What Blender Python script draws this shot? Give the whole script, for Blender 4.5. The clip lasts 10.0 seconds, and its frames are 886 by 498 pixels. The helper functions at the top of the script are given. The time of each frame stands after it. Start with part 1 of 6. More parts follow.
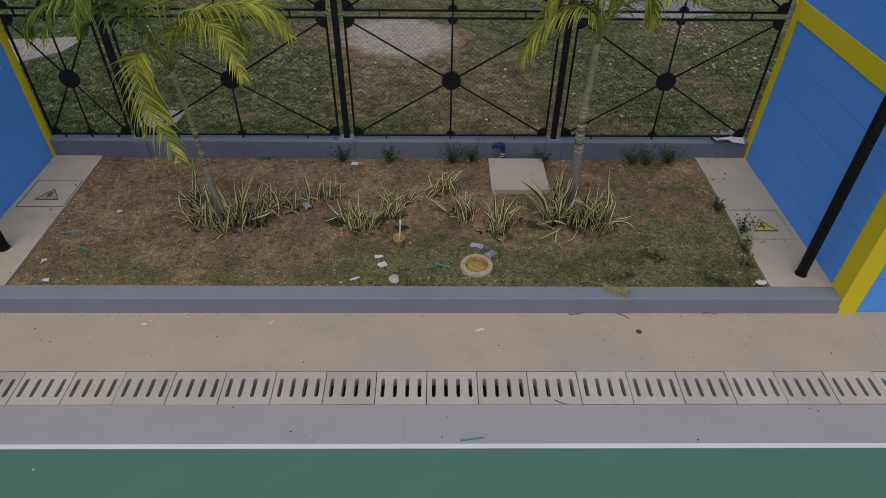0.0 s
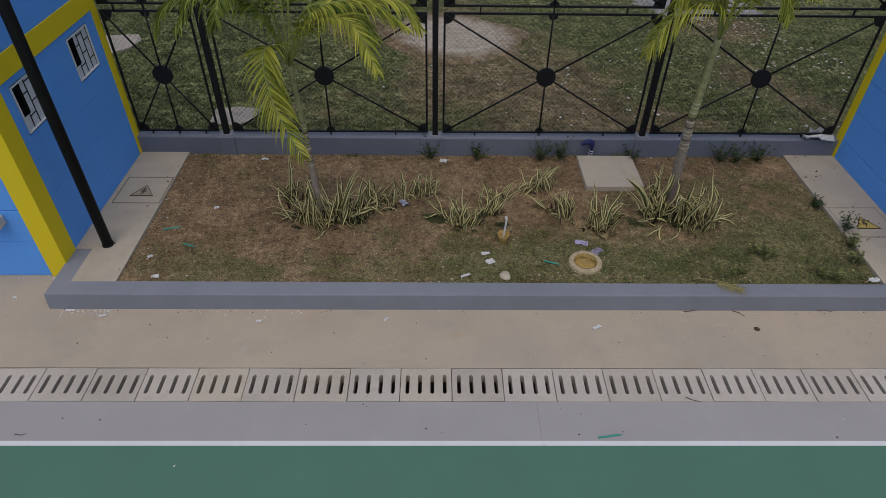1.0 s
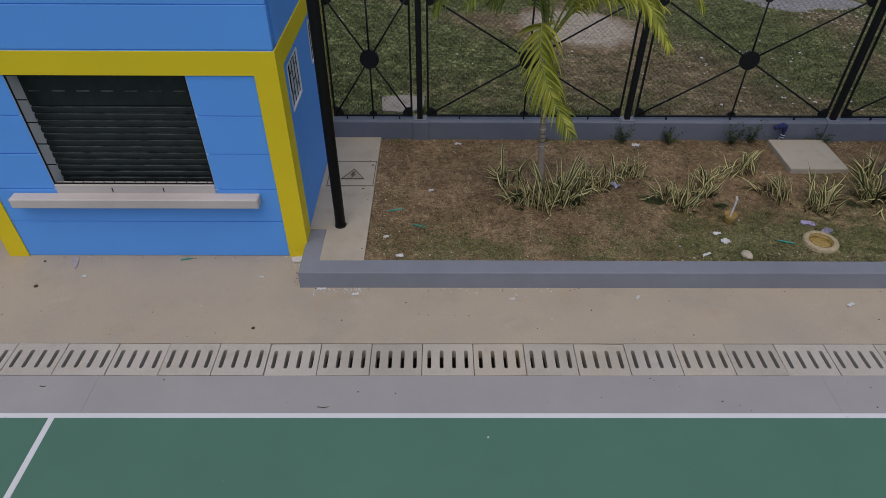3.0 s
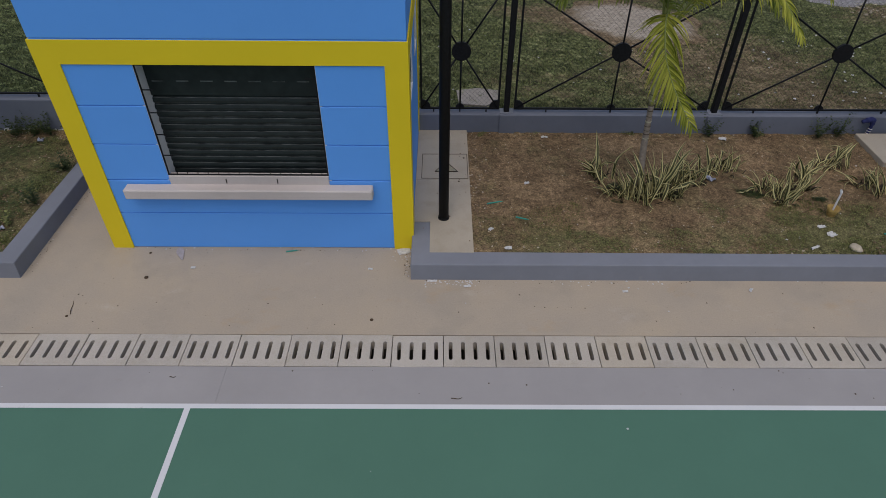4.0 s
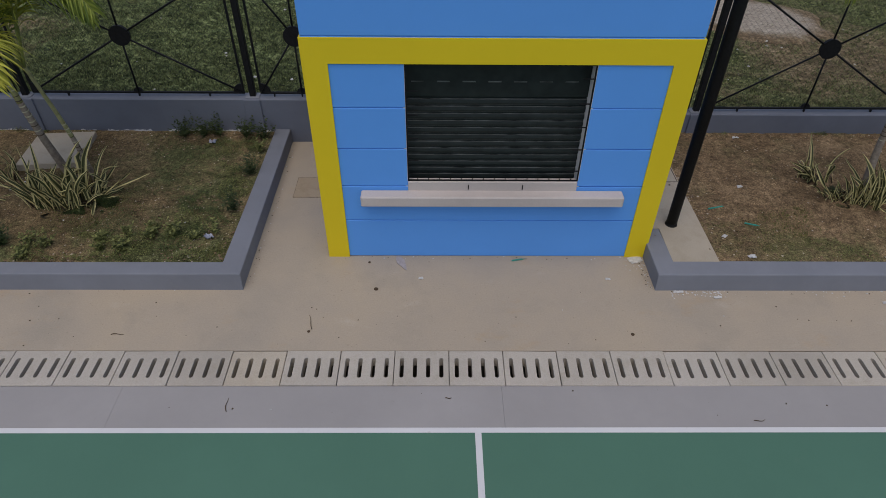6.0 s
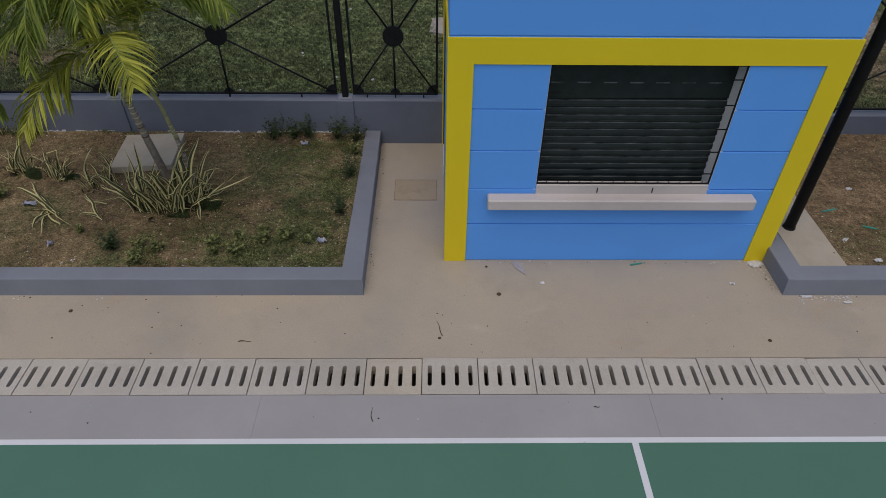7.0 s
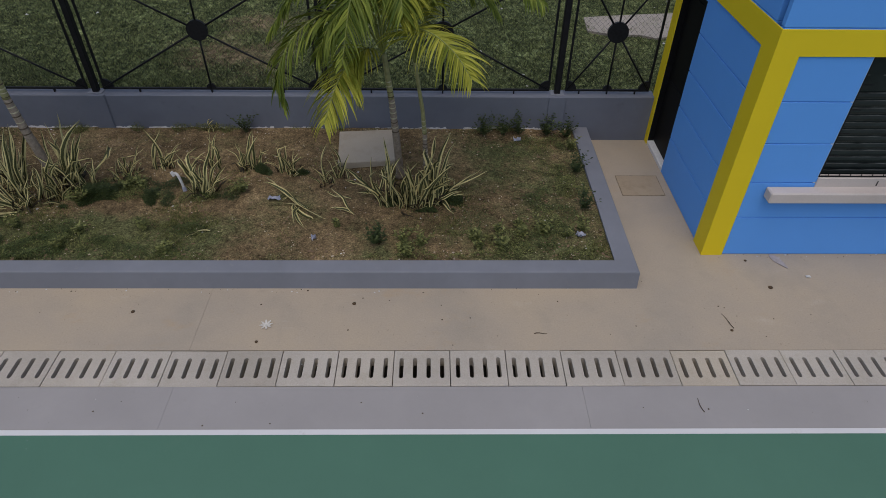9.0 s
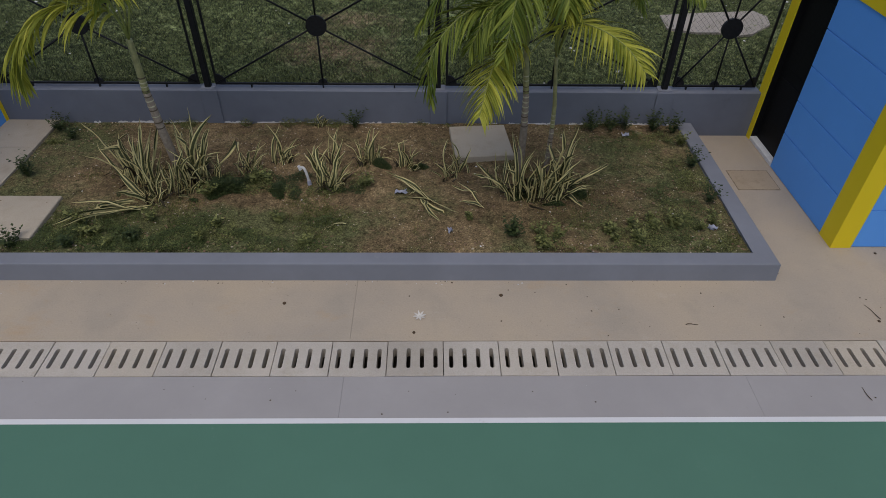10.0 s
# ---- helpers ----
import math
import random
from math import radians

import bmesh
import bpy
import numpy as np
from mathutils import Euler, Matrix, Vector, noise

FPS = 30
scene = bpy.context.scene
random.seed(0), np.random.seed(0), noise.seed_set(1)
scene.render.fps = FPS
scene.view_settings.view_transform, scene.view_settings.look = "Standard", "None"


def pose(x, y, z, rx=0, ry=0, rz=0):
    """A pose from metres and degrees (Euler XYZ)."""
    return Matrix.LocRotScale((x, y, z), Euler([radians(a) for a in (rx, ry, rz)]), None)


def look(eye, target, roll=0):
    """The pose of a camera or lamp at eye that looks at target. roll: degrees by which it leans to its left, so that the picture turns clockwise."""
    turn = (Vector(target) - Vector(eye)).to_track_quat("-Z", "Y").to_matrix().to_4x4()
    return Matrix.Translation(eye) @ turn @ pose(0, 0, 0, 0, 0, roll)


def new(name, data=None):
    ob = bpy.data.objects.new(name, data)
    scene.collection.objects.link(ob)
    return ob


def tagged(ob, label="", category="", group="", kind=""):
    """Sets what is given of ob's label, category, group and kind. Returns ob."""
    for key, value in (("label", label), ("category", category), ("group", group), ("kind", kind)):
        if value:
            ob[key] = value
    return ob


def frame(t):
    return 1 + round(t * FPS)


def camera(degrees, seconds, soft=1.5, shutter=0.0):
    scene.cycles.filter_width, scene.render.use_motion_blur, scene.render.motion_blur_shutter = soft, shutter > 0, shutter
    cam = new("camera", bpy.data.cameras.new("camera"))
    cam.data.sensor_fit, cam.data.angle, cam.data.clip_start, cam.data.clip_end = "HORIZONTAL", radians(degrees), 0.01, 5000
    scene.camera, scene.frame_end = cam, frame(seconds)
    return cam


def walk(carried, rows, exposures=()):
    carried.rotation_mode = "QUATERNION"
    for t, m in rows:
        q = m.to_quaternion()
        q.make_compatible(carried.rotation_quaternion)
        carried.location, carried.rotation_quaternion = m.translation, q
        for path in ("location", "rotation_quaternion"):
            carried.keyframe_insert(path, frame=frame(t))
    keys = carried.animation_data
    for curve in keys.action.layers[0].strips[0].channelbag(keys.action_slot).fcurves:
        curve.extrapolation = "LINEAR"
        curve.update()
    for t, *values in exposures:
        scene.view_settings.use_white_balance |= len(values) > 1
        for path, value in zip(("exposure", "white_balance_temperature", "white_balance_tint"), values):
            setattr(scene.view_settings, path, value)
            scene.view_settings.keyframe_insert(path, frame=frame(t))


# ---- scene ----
cam = camera(70.6, 10.0, soft=0.5)
PATH = [
    (0, (1.204, 0.0, 5.018), (1.228, 1.524, 3.722), 0.7),
    (0.5, (0.603, 0.022, 4.995), (0.629, 1.545, 3.699), 0.8),
    (1, (-0.044, 0.009, 4.939), (-0.02, 1.535, 3.646), 0.8),
    (1.5, (-0.753, -0.028, 4.927), (-0.726, 1.497, 3.632), 0.8),
    (2, (-1.403, -0.125, 4.857), (-1.387, 1.406, 3.57), 0.6),
    (2.5, (-2.088, -0.159, 4.786), (-2.074, 1.374, 3.502), 0.4),
    (4, (-3.919, -0.193, 4.67), (-3.909, 1.334, 3.378), 0.5),
    (4.5, (-4.591, -0.101, 4.69), (-4.575, 1.412, 3.382), 0.5),
    (5, (-5.261, -0.028, 4.65), (-5.241, 1.487, 3.345), 0.6),
    (5.5, (-5.883, 0.076, 4.587), (-5.864, 1.591, 3.282), 0.6),
    (7, (-7.777, 0.339, 4.467), (-7.747, 1.854, 3.161), 0.8),
    (7.5, (-8.446, 0.315, 4.457), (-8.418, 1.831, 3.153), 0.7),
    (8, (-9.124, 0.315, 4.427), (-9.099, 1.834, 3.127), 0.5),
    (8.5, (-9.815, 0.308, 4.397), (-9.788, 1.832, 3.101), 0.7),
    (9, (-10.516, 0.274, 4.372), (-10.49, 1.798, 3.077), 0.7),
    (9.5, (-11.25, 0.221, 4.354), (-11.218, 1.745, 3.06), 0.8),
    (10, (-11.979, 0.187, 4.334), (-11.945, 1.712, 3.041), 0.9),
]
walk(cam, [(t, look(eye, target, roll)) for t, eye, target, roll in PATH], ((0.0, 0.0), (2.0, -0.01), (4.0, -0.05), (7.0, -0.07), (10.0, -0.04)))

# ---------------------------------------------------------------- world, sun
world = bpy.data.worlds.new("overcast_sky")
scene.world = world
world.use_nodes = True
wn = world.node_tree.nodes
wl = world.node_tree.links
sky = wn.new("ShaderNodeTexSky")
sky.sky_type = "NISHITA"
sky.sun_disc = False
sky.sun_elevation = radians(70)
sky.sun_rotation = radians(188)
sky.air_density, sky.dust_density, sky.ozone_density = 1.0, 2.6, 1.0
wn["Background"].inputs["Strength"].default_value = 0.14
wl.new(sky.outputs[0], wn["Background"].inputs["Color"])

sun = new("sun", bpy.data.lights.new("sun", "SUN"))
sun.data.energy = 0.95
sun.data.angle = radians(60)
sun.data.color = (1.0, 0.95, 0.89)
sun.matrix_world = look((-5.0, 0.6, 16.0), (-4.2, 6.0, 0.0))


# ---------------------------------------------------------------- materials
def material(name, rough=0.8, metal=0.0, spec=0.3):
    m = bpy.data.materials.new(name)
    m.use_nodes = True
    nt = m.node_tree
    b = nt.nodes["Principled BSDF"]
    b.inputs["Roughness"].default_value = rough
    b.inputs["Metallic"].default_value = metal
    b.inputs["Specular IOR Level"].default_value = spec
    return m, nt, b


def world_pos(nt):
    return nt.nodes.new("ShaderNodeNewGeometry").outputs["Position"]


def noise_tex(nt, vec, scale, detail=4.0, rough=0.6, stretch=None):
    n = nt.nodes.new("ShaderNodeTexNoise")
    n.inputs["Scale"].default_value = scale
    n.inputs["Detail"].default_value = detail
    n.inputs["Roughness"].default_value = rough
    if stretch:
        mp = nt.nodes.new("ShaderNodeMapping")
        mp.inputs["Scale"].default_value = stretch
        nt.links.new(vec, mp.inputs["Vector"])
        vec = mp.outputs[0]
    nt.links.new(vec, n.inputs["Vector"])
    return n.outputs["Fac"]


def ramp(nt, fac, stops):
    r = nt.nodes.new("ShaderNodeValToRGB")
    els = r.color_ramp.elements
    while len(els) < len(stops):
        els.new(0.5)
    for e, (p, c) in zip(els, stops):
        e.position = p
        e.color = (*c, 1) if len(c) == 3 else c
    nt.links.new(fac, r.inputs[0])
    return r.outputs[0]


def grey(v):
    return (v, v, v)


def mix(nt, fac, a, b, kind="MIX"):
    m = nt.nodes.new("ShaderNodeMix")
    m.data_type = "RGBA"
    m.blend_type = kind
    for sock, val in ((m.inputs["Factor"], fac), (m.inputs["A"], a), (m.inputs["B"], b)):
        if isinstance(val, (int, float)):
            sock.default_value = val
        elif isinstance(val, tuple):
            sock.default_value = (*val, 1)
        else:
            nt.links.new(val, sock)
    return m.outputs["Result"]


def bump(nt, b, height, strength=0.3, distance=0.01):
    n = nt.nodes.new("ShaderNodeBump")
    n.inputs["Strength"].default_value = strength
    n.inputs["Distance"].default_value = distance
    nt.links.new(height, n.inputs["Height"])
    nt.links.new(n.outputs[0], b.inputs["Normal"])


def painted(name, base, rough=0.6, worn=0.12, fine=60.0, relief=0.1, dirt=(0.22, 0.19, 0.15), drift=0.05):
    """Paint on masonry: slight tone drift, fine grain, a little grime."""
    m, nt, b = material(name, rough)
    p = world_pos(nt)
    big = noise_tex(nt, p, 1.3, 5, 0.65)
    small = noise_tex(nt, p, fine, 3, 0.6)
    dark = tuple(c * (1 - drift) for c in base)
    light = tuple(min(1, c * (1 + drift)) for c in base)
    col = ramp(nt, big, [(0.3, dark), (0.55, base), (0.75, light)])
    grime = ramp(nt, noise_tex(nt, p, 6.0, 6, 0.7), [(0.62, grey(0)), (0.8, grey(worn * 2))])
    col = mix(nt, grime, col, dirt)
    nt.links.new(col, b.inputs["Base Color"])
    bump(nt, b, small, relief, 0.004)
    return m


def concrete(name, base, spot=0.35, rough=0.88, stain=(0.20, 0.15, 0.09), random_tint=0.0, grain=0.10):
    m, nt, b = material(name, rough)
    p = world_pos(nt)
    big = noise_tex(nt, p, 0.55, 5, 0.6)
    mid = noise_tex(nt, p, 4.5, 6, 0.7)
    small = noise_tex(nt, p, 75.0, 4, 0.8)
    col = ramp(nt, big, [(0.3, tuple(c * 0.83 for c in base)), (0.5, base), (0.72, tuple(min(1, c * 1.12) for c in base))])
    st = ramp(nt, mid, [(0.52, grey(0)), (0.8, grey(spot))])
    col = mix(nt, st, col, stain)
    gr = ramp(nt, small, [(0.3, grey(1 - grain * 1.2)), (0.5, grey(0.99)), (0.7, grey(1 + grain * 0.8))])
    col = mix(nt, 1.0, col, gr, "MULTIPLY")
    if random_tint:
        oi = nt.nodes.new("ShaderNodeObjectInfo")
        rt = ramp(nt, oi.outputs["Random"], [(0.0, (1 - random_tint, 1 - random_tint * 1.1, 1 - random_tint * 1.3)), (0.5, grey(1.0)), (0.8, grey(1 + random_tint * 0.5)), (1.0, (0.96, 0.9, 0.78))])
        col = mix(nt, 1.0, col, rt, "MULTIPLY")
    nt.links.new(col, b.inputs["Base Color"])
    bump(nt, b, small, 0.25, 0.003)
    return m


def plain(name, base, rough=0.6, metal=0.0, vary=0.15, scale=30.0, spec=0.3):
    m, nt, b = material(name, rough, metal, spec)
    n = noise_tex(nt, world_pos(nt), scale, 3, 0.6)
    col = ramp(nt, n, [(0.3, tuple(c * (1 - vary) for c in base)), (0.7, tuple(min(1, c * (1 + vary)) for c in base))])
    nt.links.new(col, b.inputs["Base Color"])
    return m


BLUE = painted("blue_wall_paint", (0.104, 0.318, 0.765), 0.6, 0.03, drift=0.025)
YELLOW = painted("yellow_wall_paint", (0.70, 0.525, 0.013), 0.55, 0.04, drift=0.03)
GREY_PAINT = painted("grey_kerb_paint", (0.18, 0.187, 0.213), 0.65, 0.22, dirt=(0.27, 0.255, 0.24), drift=0.12)
WALL_PAINT = painted("blue_grey_wall_paint", (0.138, 0.148, 0.18), 0.65, 0.22, dirt=(0.085, 0.088, 0.095), drift=0.12)
STRIP_PAINT = painted("grey_floor_paint", (0.300, 0.281, 0.272), 0.7, 0.12, drift=0.07)
COURT_GREEN = painted("green_court_paint", (0.067, 0.156, 0.107), 0.6, 0.08, dirt=(0.16, 0.2, 0.16))
LINE_WHITE = painted("white_line_paint", (0.60, 0.59, 0.59), 0.7, 0.3)


def walkway_material():
    """Smooth trowelled concrete: broad tan and grey areas, dull stains, a few ochre drips."""
    m, nt, b = material("walkway_concrete", 0.85)
    p = world_pos(nt)
    col = ramp(nt, noise_tex(nt, p, 0.9, 5, 0.6), [(0.32, (0.328, 0.280, 0.222)), (0.5, (0.368, 0.306, 0.234)), (0.68, (0.396, 0.323, 0.236))])
    damp = ramp(nt, noise_tex(nt, p, 1.7, 6, 0.62), [(0.54, grey(0)), (0.70, grey(0.45))])
    col = mix(nt, damp, col, (0.285, 0.25, 0.20))
    rust = ramp(nt, noise_tex(nt, p, 1.1, 7, 0.7, (1.0, 1.6, 1.0)), [(0.58, grey(0)), (0.74, grey(0.45))])
    col = mix(nt, rust, col, (0.40, 0.26, 0.13))
    scuff = ramp(nt, noise_tex(nt, p, 5.0, 8, 0.75, (0.5, 1.6, 1.0)), [(0.62, grey(0)), (0.74, grey(0.4))])
    col = mix(nt, scuff, col, (0.22, 0.19, 0.155))
    pale = ramp(nt, noise_tex(nt, p, 2.6, 8, 0.7, (0.7, 1.2, 1.0)), [(0.60, grey(0)), (0.72, grey(0.35))])
    col = mix(nt, pale, col, (0.46, 0.40, 0.33))
    specks = ramp(nt, noise_tex(nt, p, 34.0, 3, 0.6), [(0.28, grey(0.55)), (0.34, grey(0))])
    col = mix(nt, specks, col, (0.20, 0.165, 0.125))
    fine = noise_tex(nt, p, 60.0, 4, 0.7)
    col = mix(nt, 1.0, col, ramp(nt, fine, [(0.3, grey(0.91)), (0.7, grey(1.06))]), "MULTIPLY")
    nt.links.new(col, b.inputs["Base Color"])
    bump(nt, b, fine, 0.15, 0.003)
    return m


CONCRETE = walkway_material()
SLAB_CONCRETE = concrete("slab_concrete", (0.382, 0.330, 0.257), 0.35)
COVER_CONCRETE = concrete("cover_concrete", (0.410, 0.368, 0.315), 0.5, stain=(0.27, 0.235, 0.16), random_tint=0.085)
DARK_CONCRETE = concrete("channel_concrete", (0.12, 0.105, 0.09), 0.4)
SHELF_WHITE = concrete("shelf_concrete", (0.49, 0.435, 0.405), 0.15, stain=(0.32, 0.26, 0.21), grain=0.05)
REVEAL = concrete("reveal_render", (0.60, 0.59, 0.58), 0.15, stain=(0.25, 0.23, 0.21), grain=0.05)
BLACK_STEEL = plain("black_enamelled_steel", (0.009, 0.009, 0.010), 0.55, 0.0, 0.3, 30.0, 0.18)
MESH_STEEL = plain("dark_wire", (0.04, 0.04, 0.04), 0.7, 0.0)
SHUTTER = plain("dark_green_shutter_steel", (0.014, 0.019, 0.018), 0.45, 0.0, 0.3, 8.0, 0.25)
DOOR_BLACK = plain("black_door_steel", (0.006, 0.006, 0.007), 0.55, 0.0, 0.3, 30.0, 0.12)
WHITE_TRIM = plain("white_trim", (0.60, 0.60, 0.60), 0.6, 0.0, 0.1)
SLIT_GREY = plain("worn_highlight_edge", (0.075, 0.08, 0.076), 0.5, 0.0, 0.85, 6.0)
# near black stands for the unlit kiosk inside and the reveal shade
DARK_VOID = plain("dark_interior", (0.01, 0.01, 0.012), 0.9)


def soil_material(name, moss_tone, tone):
    """Trodden earth: broad damp drift, clods, crumbs and a thin green bloom in patches."""
    m, nt, b = material(name, 0.95, 0.0, 0.08)
    p = world_pos(nt)
    clod = noise_tex(nt, p, 16.0, 6, 0.75)
    crumb = noise_tex(nt, p, 55.0, 4, 0.75)
    damp = ramp(nt, noise_tex(nt, p, 1.3, 5, 0.65), [(0.36, grey(0.74)), (0.5, grey(1.0)), (0.64, grey(1.12))])
    earth = ramp(nt, noise_tex(nt, p, 3.0, 6, 0.7), [(0.3, (0.106, 0.073, 0.042)), (0.52, (0.187, 0.130, 0.075)), (0.74, (0.272, 0.194, 0.113))])
    earth = mix(nt, 1.0, earth, tone, "MULTIPLY")
    earth = mix(nt, 1.0, earth, damp, "MULTIPLY")
    moss = ramp(nt, noise_tex(nt, p, 24.0, 7, 0.85), [(0.36, tuple(c * 0.35 for c in moss_tone)), (0.5, moss_tone), (0.66, tuple(c * 1.8 for c in moss_tone))])
    grown = nt.nodes.new("ShaderNodeAttribute")
    grown.attribute_name = "moss_cover"
    where = nt.nodes.new("ShaderNodeMath")
    where.operation = "MULTIPLY_ADD"
    nt.links.new(grown.outputs["Fac"], where.inputs[0])
    where.inputs[1].default_value = 0.34
    nt.links.new(noise_tex(nt, p, 1.6, 8, 0.75), where.inputs[2])
    f = ramp(nt, where.outputs[0], [(0.52, grey(0)), (0.72, grey(0.85))])
    col = mix(nt, f, earth, moss)
    col = mix(nt, 1.0, col, ramp(nt, clod, [(0.34, grey(0.42)), (0.45, grey(0.86)), (0.55, grey(1.08)), (0.68, grey(1.5))]), "MULTIPLY")
    col = mix(nt, 1.0, col, ramp(nt, crumb, [(0.34, grey(0.32)), (0.46, grey(0.92)), (0.55, grey(1.06)), (0.66, grey(2.1))]), "MULTIPLY")
    nt.links.new(col, b.inputs["Base Color"])
    bump(nt, b, crumb, 0.6, 0.008)
    return m


SOIL_RIGHT = soil_material("bare_brown_soil", (0.108, 0.106, 0.047), (0.99, 0.975, 0.96))
SOIL_LEFT = soil_material("mossy_brown_soil", (0.078, 0.088, 0.037), (0.88, 0.91, 0.85))


def field_material():
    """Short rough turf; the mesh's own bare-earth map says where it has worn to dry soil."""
    m, nt, b = material("rough_lawn_ground", 0.95, 0.0, 0.05)
    p = world_pos(nt)
    fine = noise_tex(nt, p, 9.0, 8, 0.88)
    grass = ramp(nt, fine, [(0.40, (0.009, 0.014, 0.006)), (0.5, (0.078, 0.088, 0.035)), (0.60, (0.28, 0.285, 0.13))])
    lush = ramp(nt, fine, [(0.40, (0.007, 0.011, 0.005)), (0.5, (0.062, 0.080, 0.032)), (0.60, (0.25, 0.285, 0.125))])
    dry = ramp(nt, noise_tex(nt, p, 8.0, 8, 0.88), [(0.38, (0.035, 0.026, 0.015)), (0.5, (0.150, 0.108, 0.064)), (0.62, (0.36, 0.275, 0.175))])
    bare = nt.nodes.new("ShaderNodeAttribute")
    bare.attribute_name = "bare_earth"
    sep = nt.nodes.new("ShaderNodeSeparateXYZ")
    nt.links.new(p, sep.inputs[0])
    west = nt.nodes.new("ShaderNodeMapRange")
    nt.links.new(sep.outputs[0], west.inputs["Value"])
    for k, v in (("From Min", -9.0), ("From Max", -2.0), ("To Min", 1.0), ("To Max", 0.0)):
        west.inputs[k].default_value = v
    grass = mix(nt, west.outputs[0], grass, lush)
    add = nt.nodes.new("ShaderNodeMath")
    nt.links.new(bare.outputs["Fac"], add.inputs[0])
    nt.links.new(ramp(nt, noise_tex(nt, p, 2.2, 8, 0.8), [(0.25, grey(0)), (0.75, grey(0.7))]), add.inputs[1])
    f = ramp(nt, add.outputs[0], [(0.62, grey(0)), (1.02, grey(0.85))])
    drift = ramp(nt, noise_tex(nt, p, 1.6, 6, 0.75), [(0.34, grey(0.5)), (0.5, grey(0.95)), (0.66, grey(1.45))])
    nt.links.new(mix(nt, 1.0, mix(nt, f, grass, dry), drift, "MULTIPLY"), b.inputs["Base Color"])
    bump(nt, b, noise_tex(nt, p, 20.0, 5, 0.8), 0.7, 0.02)
    return m


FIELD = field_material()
PAVING = concrete("old_paving", (0.30, 0.265, 0.225), 0.6, stain=(0.16, 0.13, 0.085))


def gravel_material():
    m, nt, b = material("grey_gravel", 0.95, 0.0, 0.08)
    p = world_pos(nt)
    col = ramp(nt, noise_tex(nt, p, 14.0, 8, 0.85), [(0.36, (0.09, 0.085, 0.085)), (0.5, (0.215, 0.205, 0.205)), (0.64, (0.40, 0.38, 0.37))])
    col = mix(nt, ramp(nt, noise_tex(nt, p, 1.8, 7, 0.8), [(0.50, grey(0)), (0.64, grey(0.75))]), col, (0.11, 0.115, 0.055))
    nt.links.new(col, b.inputs["Base Color"])
    bump(nt, b, noise_tex(nt, p, 20.0, 6, 0.8), 0.6, 0.015)
    return m


GRAVEL = gravel_material()


def sand_material(cx, cy, rx, ry):
    """Bare sand that thins out into the dry ground round it."""
    m, nt, b = material("pale_sand", 0.95, 0.0, 0.05)
    p = world_pos(nt)
    mp = nt.nodes.new("ShaderNodeMapping")
    mp.vector_type = "POINT"
    mp.inputs["Location"].default_value = (-cx / rx, -cy / ry, 0)
    mp.inputs["Scale"].default_value = (1 / rx, 1 / ry, 0)
    nt.links.new(p, mp.inputs["Vector"])
    ln = nt.nodes.new("ShaderNodeVectorMath")
    ln.operation = "LENGTH"
    nt.links.new(mp.outputs[0], ln.inputs[0])
    add = nt.nodes.new("ShaderNodeMath")
    nt.links.new(ln.outputs["Value"], add.inputs[0])
    nt.links.new(noise_tex(nt, p, 3.0, 8, 0.8), add.inputs[1])
    div = nt.nodes.new("ShaderNodeMath")
    div.operation = "MULTIPLY"
    div.inputs[1].default_value = 0.5
    nt.links.new(add.outputs[0], div.inputs[0])
    f = ramp(nt, div.outputs[0], [(0.62, grey(0)), (0.76, grey(1))])
    sand = ramp(nt, noise_tex(nt, p, 9.0, 9, 0.85), [(0.36, (0.17, 0.138, 0.105)), (0.5, (0.31, 0.265, 0.21)), (0.64, (0.48, 0.415, 0.34))])
    dry = ramp(nt, noise_tex(nt, p, 7.0, 10, 0.92), [(0.38, (0.035, 0.026, 0.015)), (0.5, (0.150, 0.108, 0.064)), (0.63, (0.36, 0.275, 0.175))])
    nt.links.new(mix(nt, f, sand, dry), b.inputs["Base Color"])
    bump(nt, b, noise_tex(nt, p, 20.0, 6, 0.8), 0.6, 0.015)
    return m


SAND = sand_material(0.4, 13.85, 1.38, 1.55)


def leaf_material(name, dark, light, scale=6.0, trans=0.35, rough=0.55):
    m, nt, b = material(name, rough, 0.0, 0.22)
    n = noise_tex(nt, world_pos(nt), scale, 3, 0.6)
    isl = nt.nodes.new("ShaderNodeNewGeometry").outputs["Random Per Island"]
    f = mix(nt, 0.6, n, isl)
    col = ramp(nt, f, [(0.2, dark), (0.8, light)])
    nt.links.new(col, b.inputs["Base Color"])
    tr = nt.nodes.new("ShaderNodeBsdfTranslucent")
    nt.links.new(col, tr.inputs["Color"])
    ms = nt.nodes.new("ShaderNodeMixShader")
    ms.inputs[0].default_value = trans
    nt.links.new(b.outputs[0], ms.inputs[1])
    nt.links.new(tr.outputs[0], ms.inputs[2])
    nt.links.new(ms.outputs[0], nt.nodes["Material Output"].inputs["Surface"])
    return m


